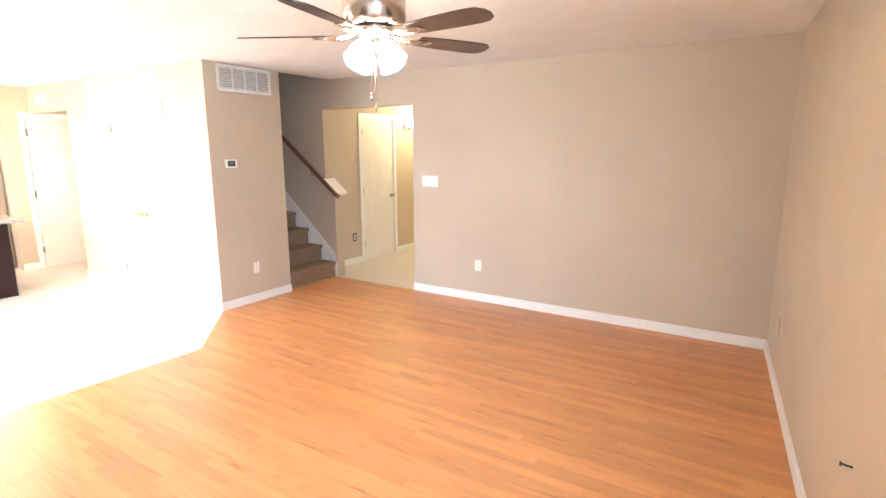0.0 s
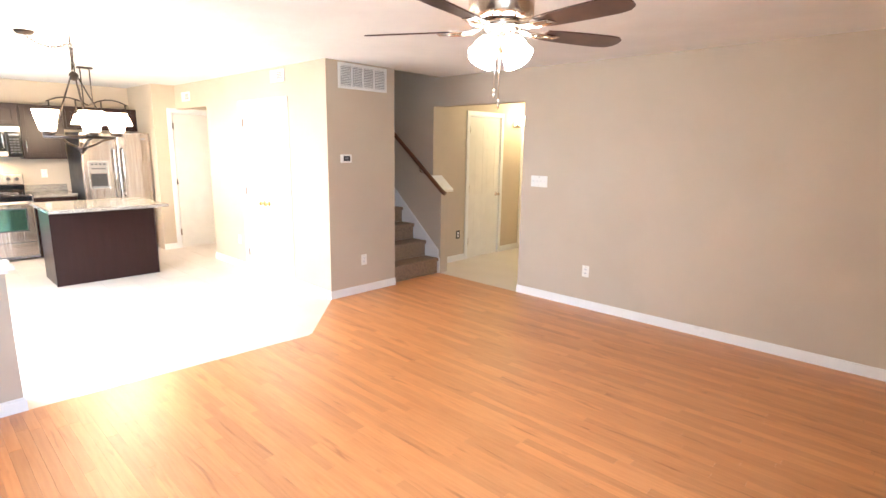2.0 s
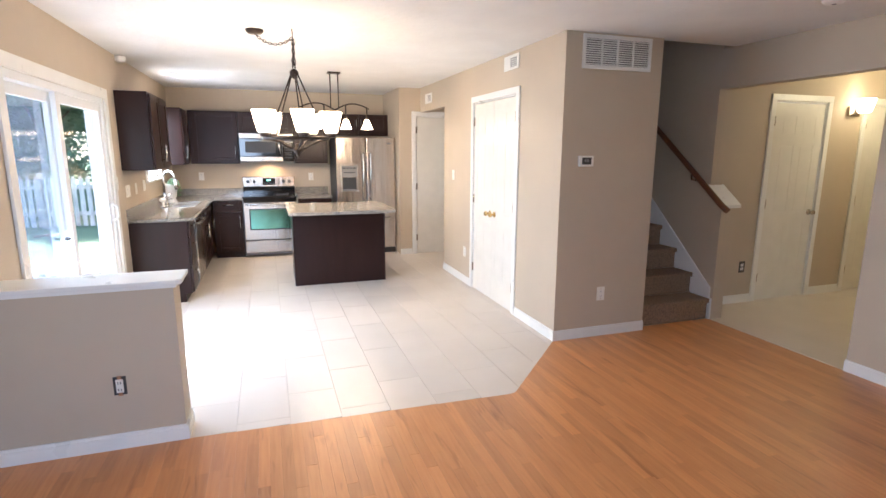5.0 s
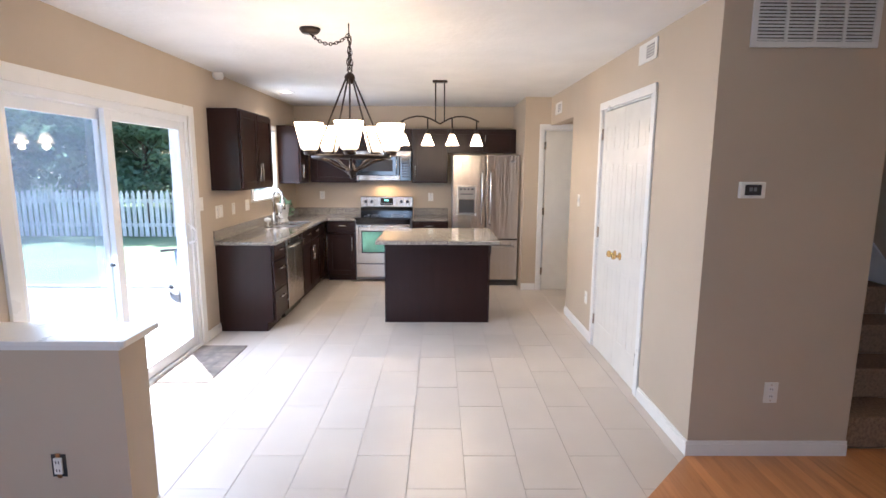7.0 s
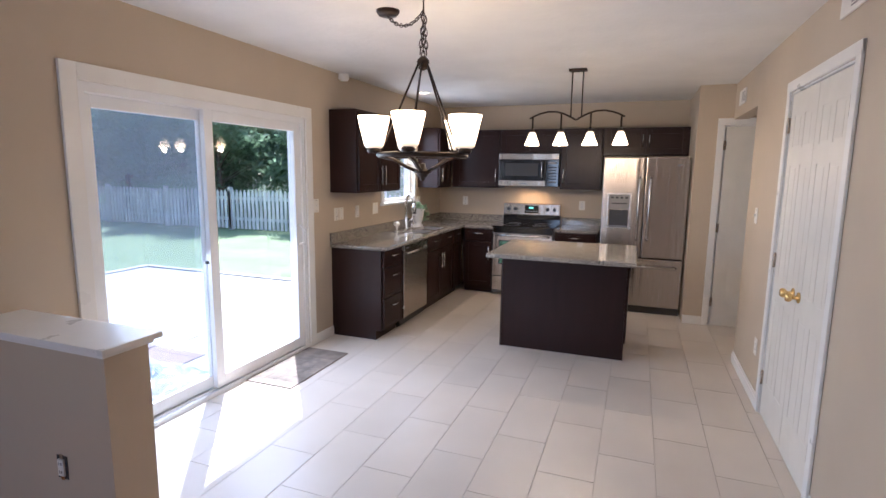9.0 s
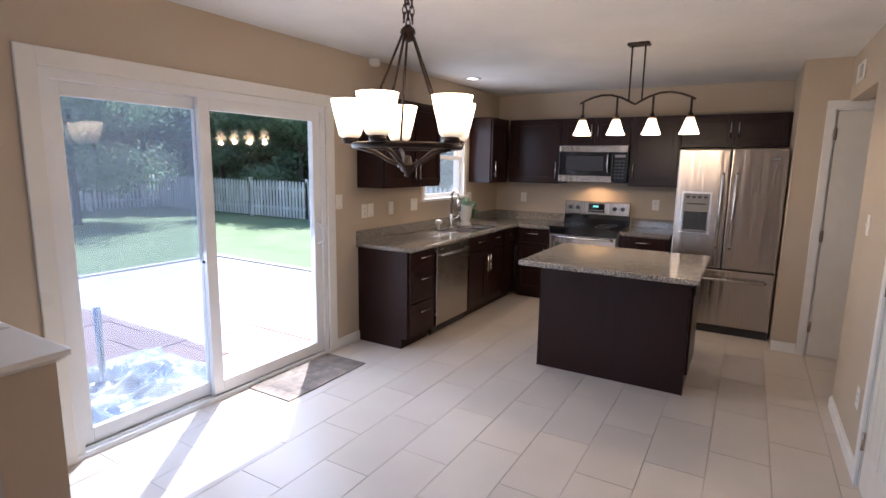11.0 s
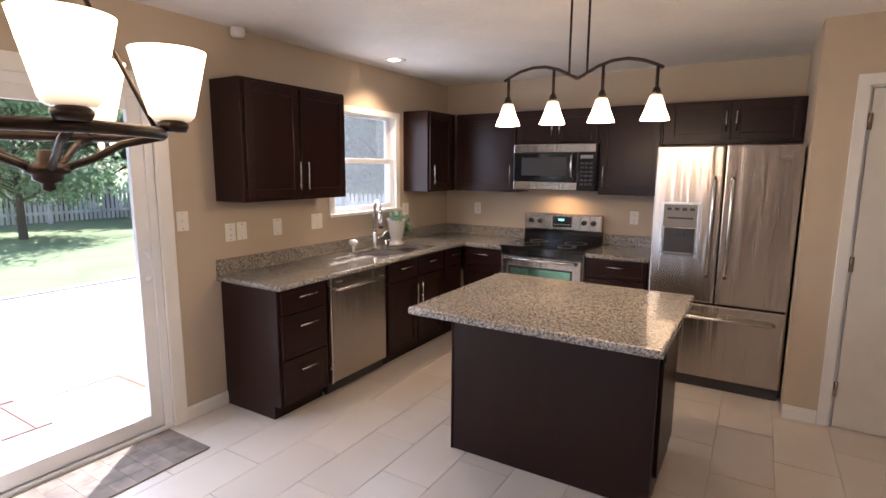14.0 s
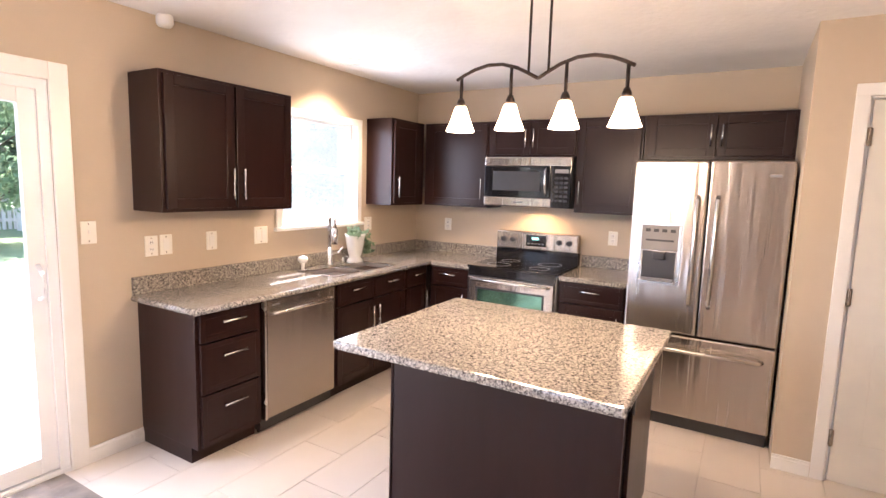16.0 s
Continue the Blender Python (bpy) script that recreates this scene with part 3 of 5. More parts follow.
# kitchen window
def window(name, x0, x1, z0, z1, y, label):
    w = thing(name, pose(0, 0, 0), label, "window")
    w["kind"] = "structure"
    part("casing", boxes((x0 - 0.005, y + 0.001, z0, x0 + 0.055, y + 0.016, z1), (x1 - 0.055, y + 0.001, z0, x1 + 0.005, y + 0.016, z1), (x0 - 0.005, y + 0.001, z1 - 0.05, x1 + 0.005, y + 0.018, z1 + 0.005), bevel=0.003), TRIM, w)
    part("window_sill", boxes((x0 - 0.02, y - 0.10, z0 - 0.015, x1 + 0.02, y + 0.035, z0 + 0.012), bevel=0.005), TRIM, w)
    part("jamb", boxes((x0, y - 0.15, z0, x0 + 0.025, y, z1), (x1 - 0.025, y - 0.15, z0, x1, y, z1), (x0 + 0.025, y - 0.15, z1 - 0.025, x1 - 0.025, y, z1)), VINYL, w)
    zm = (z0 + z1) / 2
    for a, b, d in ((z0 + 0.012, zm + 0.02, 0.07), (zm - 0.02, z1 - 0.025, 0.115)):
        s = part("sash", boxes((x0 + 0.025, y - d, a, x0 + 0.07, y - d + 0.03, b), (x1 - 0.07, y - d, a, x1 - 0.025, y - d + 0.03, b), (x0 + 0.07, y - d, a, x1 - 0.07, y - d + 0.03, a + 0.045), (x0 + 0.07, y - d, b - 0.04, x1 - 0.07, y - d + 0.03, b), bevel=0.003), VINYL, w)
        g = part("pane", boxes((x0 + 0.07, y - d + 0.012, a + 0.045, x1 - 0.07, y - d + 0.016, b - 0.04)), GLASS, s, "clear glass")
        g.visible_shadow = False
    return w


win = window("window_1", -8.0, -7.06, 1.19, 2.07, SOUTH, "white double-hung window above the sink with added haze sheet")


# Translucent sheet added outside the sashes to wash out the view.
part("screen_haze_sheet", boxes((-7.975, SOUTH - 0.142, 1.20, -7.085, SOUTH - 0.141, 2.045)), HAZE, win, "added pale haze sheet")


# ---- kitchen ----
def bar_handle(length, vertical=True):
    """A bar with two posts, standing out towards -y."""
    a = length / 2
    if vertical:
        bm = tube([(0, -0.032, -a), (0, -0.032, a)], 0.006)
        for s in (-0.7 * a, 0.7 * a):
            tube([(0, 0, s), (0, -0.032, s)], 0.0045, bm, 8)
    else:
        bm = tube([(-a, -0.032, 0), (a, -0.032, 0)], 0.006)
        for s in (-0.7 * a, 0.7 * a):
            tube([(s, 0, 0), (s, -0.032, 0)], 0.0045, bm, 8)
    return bm


def front_mesh(x0, z0, x1, z1, y, drawer=False):
    """A framed door or drawer front before the plane y."""
    s = 0.03 if drawer else 0.055
    bm = boxes((x0 + s, y - 0.012, z0 + s, x1 - s, y, z1 - s))
    for b in ((x0, z0, x0 + s, z1), (x1 - s, z0, x1, z1), (x0 + s, z0, x1 - s, z0 + s), (x0 + s, z1 - s, x1 - s, z1)):
        box(bm, b[0], y - 0.02, b[1], b[2], y, b[3], bevel=0.003)
    if drawer:
        box(bm, x0 + s, y - 0.018, z0 + s, x1 - s, y - 0.012, z1 - s)
    return bm


def cabinet(name, m, w, d, z0, z1, fronts, label, toe=0.0):
    """Carcass of width w with its front at y = -d; fronts are (x0, z0, x1, z1, kind, handle)."""
    c = thing(name, m, label, "cabinet", "kitchen cabinets")
    bm = boxes((0, -d, z0 + toe, w, 0, z1), bevel=0.002)
    if toe:
        box(bm, 0.002, -d + 0.06, 0, w - 0.002, -0.002, toe)
    part("body", bm, ESPRESSO, c)
    for x0, a, x1, b, kind, h in fronts:
        f = part("drawer" if kind == "drawer" else "door", front_mesh(x0, a, x1, b, -d - 0.0005, kind == "drawer"), ESPRESSO, c)
        if h == "h":
            part("handle", moved(bar_handle(0.15, False), (x0 + x1) / 2, -d - 0.02, b - 0.055 if b - a < 0.2 else b - 0.075), STEELH, f, "satin steel bar handle")
        elif h:
            hx = x0 + 0.03 if h[0] == "l" else x1 - 0.03
            hz = a + 0.14 if h[1] == "b" else (b - 0.14 if h[1] == "t" else (a + b) / 2)
            part("handle", moved(bar_handle(0.18 if h[1] != "m" else 0.15), hx, -d - 0.02, hz), STEELH, f, "satin steel bar handle")
    return c


DL, CT = 0.52, 0.845
# along the south wall, seen from the room: x runs to the right, that is towards -x of the world
cabinet("base_cabinet", pose(-6.05, SOUTH, 0, 0, 0, 180), 0.42, DL, 0, CT, [(0.02, 0.68, 0.40, 0.835, "drawer", "h"), (0.02, 0.395, 0.40, 0.67, "drawer", "h"), (0.02, 0.10, 0.40, 0.385, "drawer", "h")], "dark espresso base cabinet with three drawers", 0.09)
cabinet("base_cabinet", pose(-7.10, SOUTH, 0, 0, 0, 180), 0.86, DL, 0, CT, [(0.02, 0.68, 0.425, 0.835, "drawer", "h"), (0.435, 0.68, 0.84, 0.835, "drawer", "h"), (0.02, 0.10, 0.425, 0.67, "door", "rt"), (0.435, 0.10, 0.84, 0.67, "door", "lt")], "dark espresso sink base cabinet with two doors", 0.09)
cabinet("base_cabinet", pose(-7.96, SOUTH, 0, 0, 0, 180), 0.33, DL, 0, CT, [(0.01, 0.68, 0.31, 0.835, "drawer", "h"), (0.01, 0.10, 0.31, 0.67, "door", "rt")], "narrow dark espresso base cabinet in the corner", 0.09)
DB = 0.60
cabinet("base_cabinet", pose(BACK, 0.19, 0, 0, 0, 90), 0.40, DB, 0, CT, [(0.02, 0.68, 0.385, 0.835, "drawer", "h"), (0.02, 0.10, 0.385, 0.67, "door", "rt")], "dark espresso base cabinet beside the range", 0.09)
cabinet("base_cabinet", pose(BACK, 1.365, 0, 0, 0, 90), 0.50, DB, 0, CT, [(0.015, 0.68, 0.485, 0.835, "drawer", "h"), (0.015, 0.10, 0.485, 0.67, "door", "rt")], "dark espresso base cabinet beside the refrigerator", 0.09)
U0, U1, UD = 1.355, 2.10, 0.275
cabinet("wall_cabinet", pose(-6.05, SOUTH, 0, 0, 0, 180), 0.905, UD, U0, U1, [(0.02, U0 + 0.02, 0.445, U1 - 0.02, "door", "rb"), (0.46, U0 + 0.02, 0.885, U1 - 0.02, "door", "lb")], "dark espresso wall cabinet with two doors")
cabinet("wall_cabinet", pose(-8.085, SOUTH, 0, 0, 0, 180), 0.50, UD, U0, U1, [(0.02, U0 + 0.02, 0.40, U1 - 0.02, "door", "lb")], "dark espresso wall cabinet beside the window")
cabinet("wall_cabinet", pose(BACK, SOUTH + UD + 0.022, 0, 0, 0, 90), 0.655, 0.315, U0, U1, [(0.05, U0 + 0.02, 0.64, U1 - 0.02, "door", "rb")], "dark espresso wall cabinet in the corner")
cabinet("wall_cabinet", pose(BACK, 0.585, 0, 0, 0, 90), 0.77, 0.315, 1.80, U1, [(0.015, 1.815, 0.38, U1 - 0.02, "door", "rm"), (0.39, 1.815, 0.755, U1 - 0.02, "door", "lm")], "short dark espresso cabinet above the microwave")
cabinet("wall_cabinet", pose(BACK, 1.358, 0, 0, 0, 90), 0.50, 0.315, U0, U1, [(0.015, U0 + 0.02, 0.485, U1 - 0.02, "door", "lb")], "dark espresso wall cabinet with one door")
cabinet("wall_cabinet", pose(BACK, 1.862, 0, 0, 0, 90), 0.96, 0.315, 1.775, U1, [(0.03, 1.80, 0.475, U1 - 0.02, "door", "rm"), (0.485, 1.80, 0.93, U1 - 0.02, "door", "lm")], "wide dark espresso cabinet above the refrigerator")

# worktop with the sink cut out
SX0, SX1, SY0, SY1, CY = -7.88, -7.14, -0.20, 0.115, 0.205
wt = thing("worktop", pose(0, 0, 0), "speckled grey brown granite worktop with backsplash", "worktop")
bm = boxes((-6.02, SOUTH + 0.001, CT, SX1, CY, CT + 0.035), (SX1, SOUTH + 0.001, CT, SX0, SY0, CT + 0.035), (SX1, SY1, CT, SX0, CY, CT + 0.035), (SX0, SOUTH + 0.001, CT, BACK + 0.001, CY, CT + 0.035), (BACK + 0.001, CY, CT, -8.265, 0.588, CT + 0.035))
part("top", bm, GRANITE, wt)
part("top", boxes((BACK + 0.001, 1.366, CT, -8.265, 1.87, CT + 0.035)), GRANITE, wt)
part("edge", tube([(-6.02, SOUTH + 0.02, CT + 0.0175), (-6.02, CY, CT + 0.0175), (-8.26, CY, CT + 0.0175)], 0.0172, steps=12), GRANITE, wt)
for q in ((-6.02, SOUTH + 0.001, CT + 0.035, BACK + 0.001, SOUTH + 0.022, CT + 0.135), (BACK + 0.001, SOUTH + 0.023, CT + 0.035, BACK + 0.022, 0.588, CT + 0.135), (BACK + 0.001, 1.366, CT + 0.035, BACK + 0.022, 1.87, CT + 0.135)):
    part("backsplash", boxes(q, bevel=0.003), GRANITE, wt)

sink = thing("sink", pose(0, 0, 0), "stainless steel double bowl sink set in the worktop", "sink")
ZC = CT + 0.035
for a, b in ((SX0 + 0.01, -7.53), (-7.49, SX1 - 0.01)):
    bm = bmesh.new()
    for q in ((a, SY0 + 0.012, a + 0.004, SY1 - 0.012), (b - 0.004, SY0 + 0.012, b, SY1 - 0.012), (a, SY0 + 0.008, b, SY0 + 0.012), (a, SY1 - 0.012, b, SY1 - 0.008)):
        box(bm, q[0], q[1], ZC - 0.15, q[2], q[3], ZC - 0.004)
    box(bm, a, SY0 + 0.008, ZC - 0.154, b, SY1 - 0.008, ZC - 0.15)
    bowl = part("bowl", bm, SINKSTEEL, sink)
    part("drain", lathe([(0.001, 0), (0.035, 0.001), (0.042, 0.003), (0.045, 0)], 20, centre=((a + b) / 2, -0.04, ZC - 0.149)), DARKP, bowl)
part("rim", boxes((SX0, SY0, ZC - 0.004, SX1, SY0 + 0.01, ZC + 0.004), (SX0, SY1 - 0.01, ZC - 0.004, SX1, SY1, ZC + 0.004), (SX0, SY0 + 0.01, ZC - 0.004, SX0 + 0.012, SY1 - 0.01, ZC + 0.004), (SX1 - 0.012, SY0 + 0.01, ZC - 0.004, SX1, SY1 - 0.01, ZC + 0.004), (-7.53, SY0 + 0.01, ZC - 0.03, -7.49, SY1 - 0.01, ZC - 0.002)), STEEL, sink)

fa = thing("faucet", pose(-7.51, -0.27, ZC, 0, 0, -35) @ Matrix.Scale(1.2, 4), "brushed steel gooseneck kitchen faucet", "faucet")
part("base", lathe([(0.001, 0), (0.03, 0), (0.028, 0.012), (0.018, 0.02), (0.017, 0.12), (0.001, 0.12)], 18), STEELH, fa)
arc = [(0, 0, 0.1), (0, 0, 0.26)] + [(0, 0.075 - 0.075 * math.cos(a), 0.26 + 0.085 * math.sin(a)) for a in [math.pi * k / 10 for k in range(1, 10)]] + [(0, 0.155, 0.25)]
part("spout", tube(arc, 0.0125, steps=12), STEELH, fa)
part("spray_head", tube([(0, 0.155, 0.26), (0, 0.157, 0.2), (0, 0.158, 0.16)], 0.018, steps=14), STEELH, fa)
part("lever", tube([(-0.015, 0, 0.07), (-0.06, 0, 0.085), (-0.09, 0.0, 0.12)], 0.007), STEELH, fa)
sd = thing("soap_dispenser", pose(-7.66, -0.265, ZC), "small steel soap dispenser beside the faucet", "soap dispenser")
part("body", lathe([(0.001, 0), (0.018, 0), (0.012, 0.01), (0.01, 0.05), (0.001, 0.05)], 14), STEELH, sd)
part("spout", tube([(0, 0, 0.045), (0, 0.02, 0.06), (0, 0.06, 0.058)], 0.006), STEELH, sd)
br = thing("dish_brush", pose(-7.20, -0.245, ZC), "white dish brush standing in a steel holder", "dish brush")
part("holder", lathe([(0.001, 0), (0.04, 0), (0.042, 0.012), (0.036, 0.014), (0.001, 0.006)], 18), STEELH, br)
part("head", moved(lathe([(0.001, -0.03), (0.028, -0.022), (0.04, 0), (0.03, 0.02), (0.001, 0.028)], 16), 0, 0, 0.085), CERAMIC, br)
part("stem", tube([(0, 0, 0.008), (0, 0.004, 0.07)], 0.012), CERAMIC, br)

pot = thing("potted_plant", pose(-7.78, -0.235, ZC) @ Matrix.Scale(1.3, 4), "white footed pot with trailing green plant", "plant")
part("pot", lathe([(0.001, 0), (0.055, 0), (0.05, 0.015), (0.035, 0.035), (0.045, 0.06), (0.062, 0.16), (0.068, 0.185), (0.06, 0.185), (0.05, 0.15), (0.001, 0.15)], 24), CERAMIC, pot)


def leaf_cloud(centres, count, size, spread, rng, flat=0.6):
    """Many small bent leaves round given centres."""
    c = np.asarray(centres)[rng.integers(0, len(centres), count)]
    d = rng.normal(size=(count, 3))
    d /= np.linalg.norm(d, axis=1)[:, None]
    p = c + d * (rng.random(count) ** 0.5)[:, None] * spread * np.array((1, 1, flat))
    u = rng.normal(size=(count, 3))
    u /= np.linalg.norm(u, axis=1)[:, None]
    w = np.cross(u, d)
    w /= np.linalg.norm(w, axis=1)[:, None] + 1e-9
    s = (size * (0.6 + 0.8 * rng.random(count)))[:, None]
    quad = np.stack((p - u * s, p - w * s * 0.5, p + u * s, p + w * s * 0.5), 1).reshape(-1, 3)
    return quad.tolist(), [(4 * i, 4 * i + 1, 4 * i + 2, 4 * i + 3) for i in range(count)]


def leaf_part(name, cloud, material, parent, label=""):
    me = bpy.data.meshes.new(name)
    me.from_pydata(cloud[0], [], cloud[1])
    me.materials.append(material)
    ob = new(name, me)
    ob.parent = parent
    return tagged(ob, label)


rng = np.random.default_rng(4)
leaf_part("foliage", leaf_cloud([(0, 0, 0.20), (0.03, 0.02, 0.21), (-0.05, 0.03, 0.18), (-0.08, 0.04, 0.12), (-0.085, 0.03, 0.07), (0.05, 0.04, 0.19)], 220, 0.018, 0.05, rng), LEAF, pot, "small trailing leaves")

# dishwasher
dw = thing("dishwasher", pose(-6.475, SOUTH, 0, 0, 0, 180), "stainless steel dishwasher under the worktop", "dishwasher")
part("body", boxes((0.003, -DL + 0.02, 0.02, 0.617, 0, 0.84)), DARKP, dw)
part("door", boxes((0.02, -DL - 0.028, 0.105, 0.605, -DL + 0.02, 0.835), bevel=0.006), STEEL, dw)
part("side_trim", boxes((0.003, -DL - 0.03, 0.10, 0.019, -DL + 0.02, 0.838), bevel=0.003), STEELH, dw)
part("handle", tube([(0.05, -DL - 0.028, 0.755), (0.07, -DL - 0.065, 0.76), (0.31, -DL - 0.072, 0.765), (0.55, -DL - 0.065, 0.76), (0.575, -DL - 0.028, 0.755)], 0.012), STEELH, dw)
part("badge", boxes((0.06, -DL - 0.0295, 0.80, 0.12, -DL - 0.028, 0.808)), GREYP, dw)
part("toe_panel", boxes((0.01, -DL + 0.05, 0.0, 0.61, -DL + 0.06, 0.10)), DARKP, dw)

# range
rg = thing("range", pose(BACK + 0.01, 0.592, 0, 0, 0, 90), "stainless steel electric range with black glass top", "range")
RD = 0.615
part("body", boxes((0, -RD, 0.03, 0.762, -0.01, 0.87)), GREYP, rg)
part("cooktop", boxes((-0.004, -RD - 0.03, 0.87, 0.766, -0.06, 0.892), bevel=0.005), BLACK, rg, "black glass cooktop")
for x, y, r in ((0.2, -0.46, 0.10), (0.56, -0.46, 0.08), (0.2, -0.2, 0.08), (0.56, -0.2, 0.10)):
    part("burner", lathe([(r, 0.0), (r, 0.0008), (r - 0.004, 0.0008), (r - 0.004, 0)], 32, centre=(x, y, 0.892)), GREYP, rg)
od = part("oven_door", boxes((0.01, -RD - 0.035, 0.26, 0.752, -RD, 0.80), bevel=0.006), STEEL, rg)
part("window", boxes((0.10, -RD - 0.0375, 0.42, 0.662, -RD - 0.035, 0.70), bevel=0.001), OVENGLASS, od, "green reflecting oven glass")
part("window_trim", boxes((0.085, -RD - 0.037, 0.405, 0.677, -RD - 0.0352, 0.715)), DARKP, od)
part("handle", tube([(0.05, -RD - 0.035, 0.775), (0.06, -RD - 0.075, 0.78), (0.70, -RD - 0.075, 0.78), (0.71, -RD - 0.035, 0.775)], 0.013), STEELH, od)
part("control_strip", boxes((0.01, -RD - 0.02, 0.805, 0.752, -RD, 0.868)), BLACK, rg)
part("drawer", boxes((0.01, -RD - 0.03, 0.07, 0.752, -RD, 0.25), bevel=0.006), STEEL, rg)
bg = part("backguard", boxes((0.0, -0.075, 0.88, 0.762, -0.005, 0.99)), BLACK, rg)
part("control_panel", boxes((0.0, -0.085, 0.99, 0.762, -0.005, 1.15), bevel=0.012), STEEL, bg)
part("display", boxes((0.29, -0.088, 1.025, 0.475, -0.085, 1.125)), BLACK, bg)
part("clock", boxes((0.345, -0.0893, 1.085, 0.405, -0.088, 1.105)), CLOCK, bg)
for i in range(5):
    part("button", boxes((0.305 + i * 0.033, -0.0893, 1.045, 0.325 + i * 0.033, -0.088, 1.053)), GREYP, bg)
for x in (0.075, 0.165, 0.595, 0.685):
    k = lathe([(0.001, 0.03), (0.02, 0.03), (0.024, 0.0)], 18)
    bmesh.ops.rotate(k, verts=k.verts[:], matrix=Matrix.Rotation(radians(90), 3, "X"))
    part("knob", moved(k, x, -0.085, 1.075), DARKP, bg, "black knob")

# microwave
mw = thing("microwave", pose(BACK + 0.003, 0.592, 1.385, 0, 0, 90), "stainless and black microwave over the range", "microwave")
MD = 0.37
part("body", boxes((0, -MD, 0, 0.757, 0, 0.41)), DARKP, mw)
part("top_vent", boxes((0, -MD - 0.03, 0.335, 0.757, -MD, 0.408), bevel=0.008), STEEL, mw)
md = part("door", boxes((0.0, -MD - 0.028, 0.075, 0.585, -MD, 0.333), bevel=0.004), BLACK, mw, "black glass door")
part("window", boxes((0.08, -MD - 0.0295, 0.13, 0.50, -MD - 0.028, 0.29)), DARKP, md)
part("lower_trim", boxes((0.0, -MD - 0.03, 0.003, 0.60, -MD, 0.073), bevel=0.006), STEEL, mw)
part("handle", tube([(0.555, -MD - 0.028, 0.10), (0.555, -MD - 0.06, 0.13), (0.555, -MD - 0.066, 0.21), (0.555, -MD - 0.06, 0.29), (0.555, -MD - 0.028, 0.32)], 0.011), STEELH, md)
cp = part("control_panel", boxes((0.603, -MD - 0.027, 0.003, 0.757, -MD, 0.333), bevel=0.003), BLACK, mw)
part("display", boxes((0.625, -MD - 0.0285, 0.28, 0.735, -MD - 0.027, 0.31)), GREYP, cp)
for i in range(6):
    for j in range(3):
        part("button", boxes((0.627 + j * 0.038, -MD - 0.028, 0.05 + i * 0.036, 0.655 + j * 0.038, -MD - 0.0268, 0.068 + i * 0.036)), DARKP, cp)
part("badge", boxes((0.28, -MD - 0.0312, 0.03, 0.36, -MD - 0.03, 0.04)), GREYP, mw)

# refrigerator
fr = thing("refrigerator", pose(BACK + 0.03, 1.915, 0, 0, 0, 90), "stainless steel french door refrigerator with dispenser", "refrigerator")
FW, FD = 0.88, 0.77
part("body", boxes((0.004, -FD, 0.03, FW - 0.004, 0, 1.735), bevel=0.004), DARKP, fr, "dark grey cabinet")
fl = part("left_door", boxes((0.0, -FD - 0.075, 0.635, FW / 2 - 0.003, -FD - 0.004, 1.74), bevel=0.012), STEEL, fr)
fR = part("right_door", boxes((FW / 2 + 0.003, -FD - 0.075, 0.635, FW, -FD - 0.004, 1.74), bevel=0.012), STEEL, fr)
fz = part("freezer_drawer", boxes((0.0, -FD - 0.075, 0.085, FW, -FD - 0.004, 0.625), bevel=0.012), STEEL, fr)
part("toe_grille", boxes((0.01, -FD - 0.04, 0.0, FW - 0.01, -FD + 0.03, 0.075)), DARKP, fr)
FY = -FD - 0.075
for par, x in ((fl, FW / 2 - 0.055), (fR, FW / 2 + 0.055)):
    part("handle", tube([(x, FY, 0.83), (x, FY - 0.05, 0.85), (x, FY - 0.062, 1.15), (x, FY - 0.05, 1.50), (x, FY, 1.52)], 0.013, steps=12), STEELH, par)
part("handle", tube([(0.07, FY, 0.535), (0.09, FY - 0.05, 0.54), (0.44, FY - 0.06, 0.54), (0.79, FY - 0.05, 0.54), (0.81, FY, 0.535)], 0.013, steps=12), STEELH, fz)
dp = part("dispenser", boxes((0.055, FY - 0.006, 0.945, 0.315, FY + 0.0, 0.965), (0.055, FY - 0.006, 1.325, 0.315, FY, 1.345), (0.055, FY - 0.006, 0.965, 0.075, FY, 1.325), (0.295, FY - 0.006, 0.965, 0.315, FY, 1.325), bevel=0.003), STEELH, fl, "grey framed water dispenser")
part("control_panel", boxes((0.075, FY - 0.003, 1.165, 0.295, FY + 0.001, 1.325)), DISPLAYG, dp)
part("recess", boxes((0.085, FY - 0.002, 0.97, 0.285, FY + 0.001, 1.16)), DARKP, dp)
part("nozzle", boxes((0.15, FY - 0.02, 1.11, 0.22, FY - 0.002, 1.16), bevel=0.004), DARKP, dp)
part("drip_tray", boxes((0.09, FY - 0.018, 0.966, 0.28, FY - 0.002, 0.985), bevel=0.003), GREYP, dp)
for i in range(4):
    part("button", boxes((0.095 + 0.05 * i, FY - 0.005, 1.285, 0.125 + 0.05 * i, FY - 0.003, 1.305)), DARKP, dp)
part("label_bar", boxes((0.10, FY - 0.005, 1.225, 0.27, FY - 0.003, 1.237)), DARKP, dp)
part("badge", boxes((FW - 0.13, FY - 0.002, 1.645, FW - 0.065, FY + 0.001, 1.662)), GREYP, fR)

# island
isl = thing("kitchen_island", pose(0, 0, 0), "dark espresso kitchen island with granite top", "island")
part("body", boxes((-7.0, 1.20, 0.0, -6.362, 2.245, 0.855), bevel=0.003), ESPRESSO, isl)
for q in ((-6.375, 1.192, 0, -6.355, 1.1995, 0.85), (-6.375, 2.2455, 0, -6.355, 2.253, 0.85)):
    part("corner_trim", boxes(q), ESPRESSO, isl)
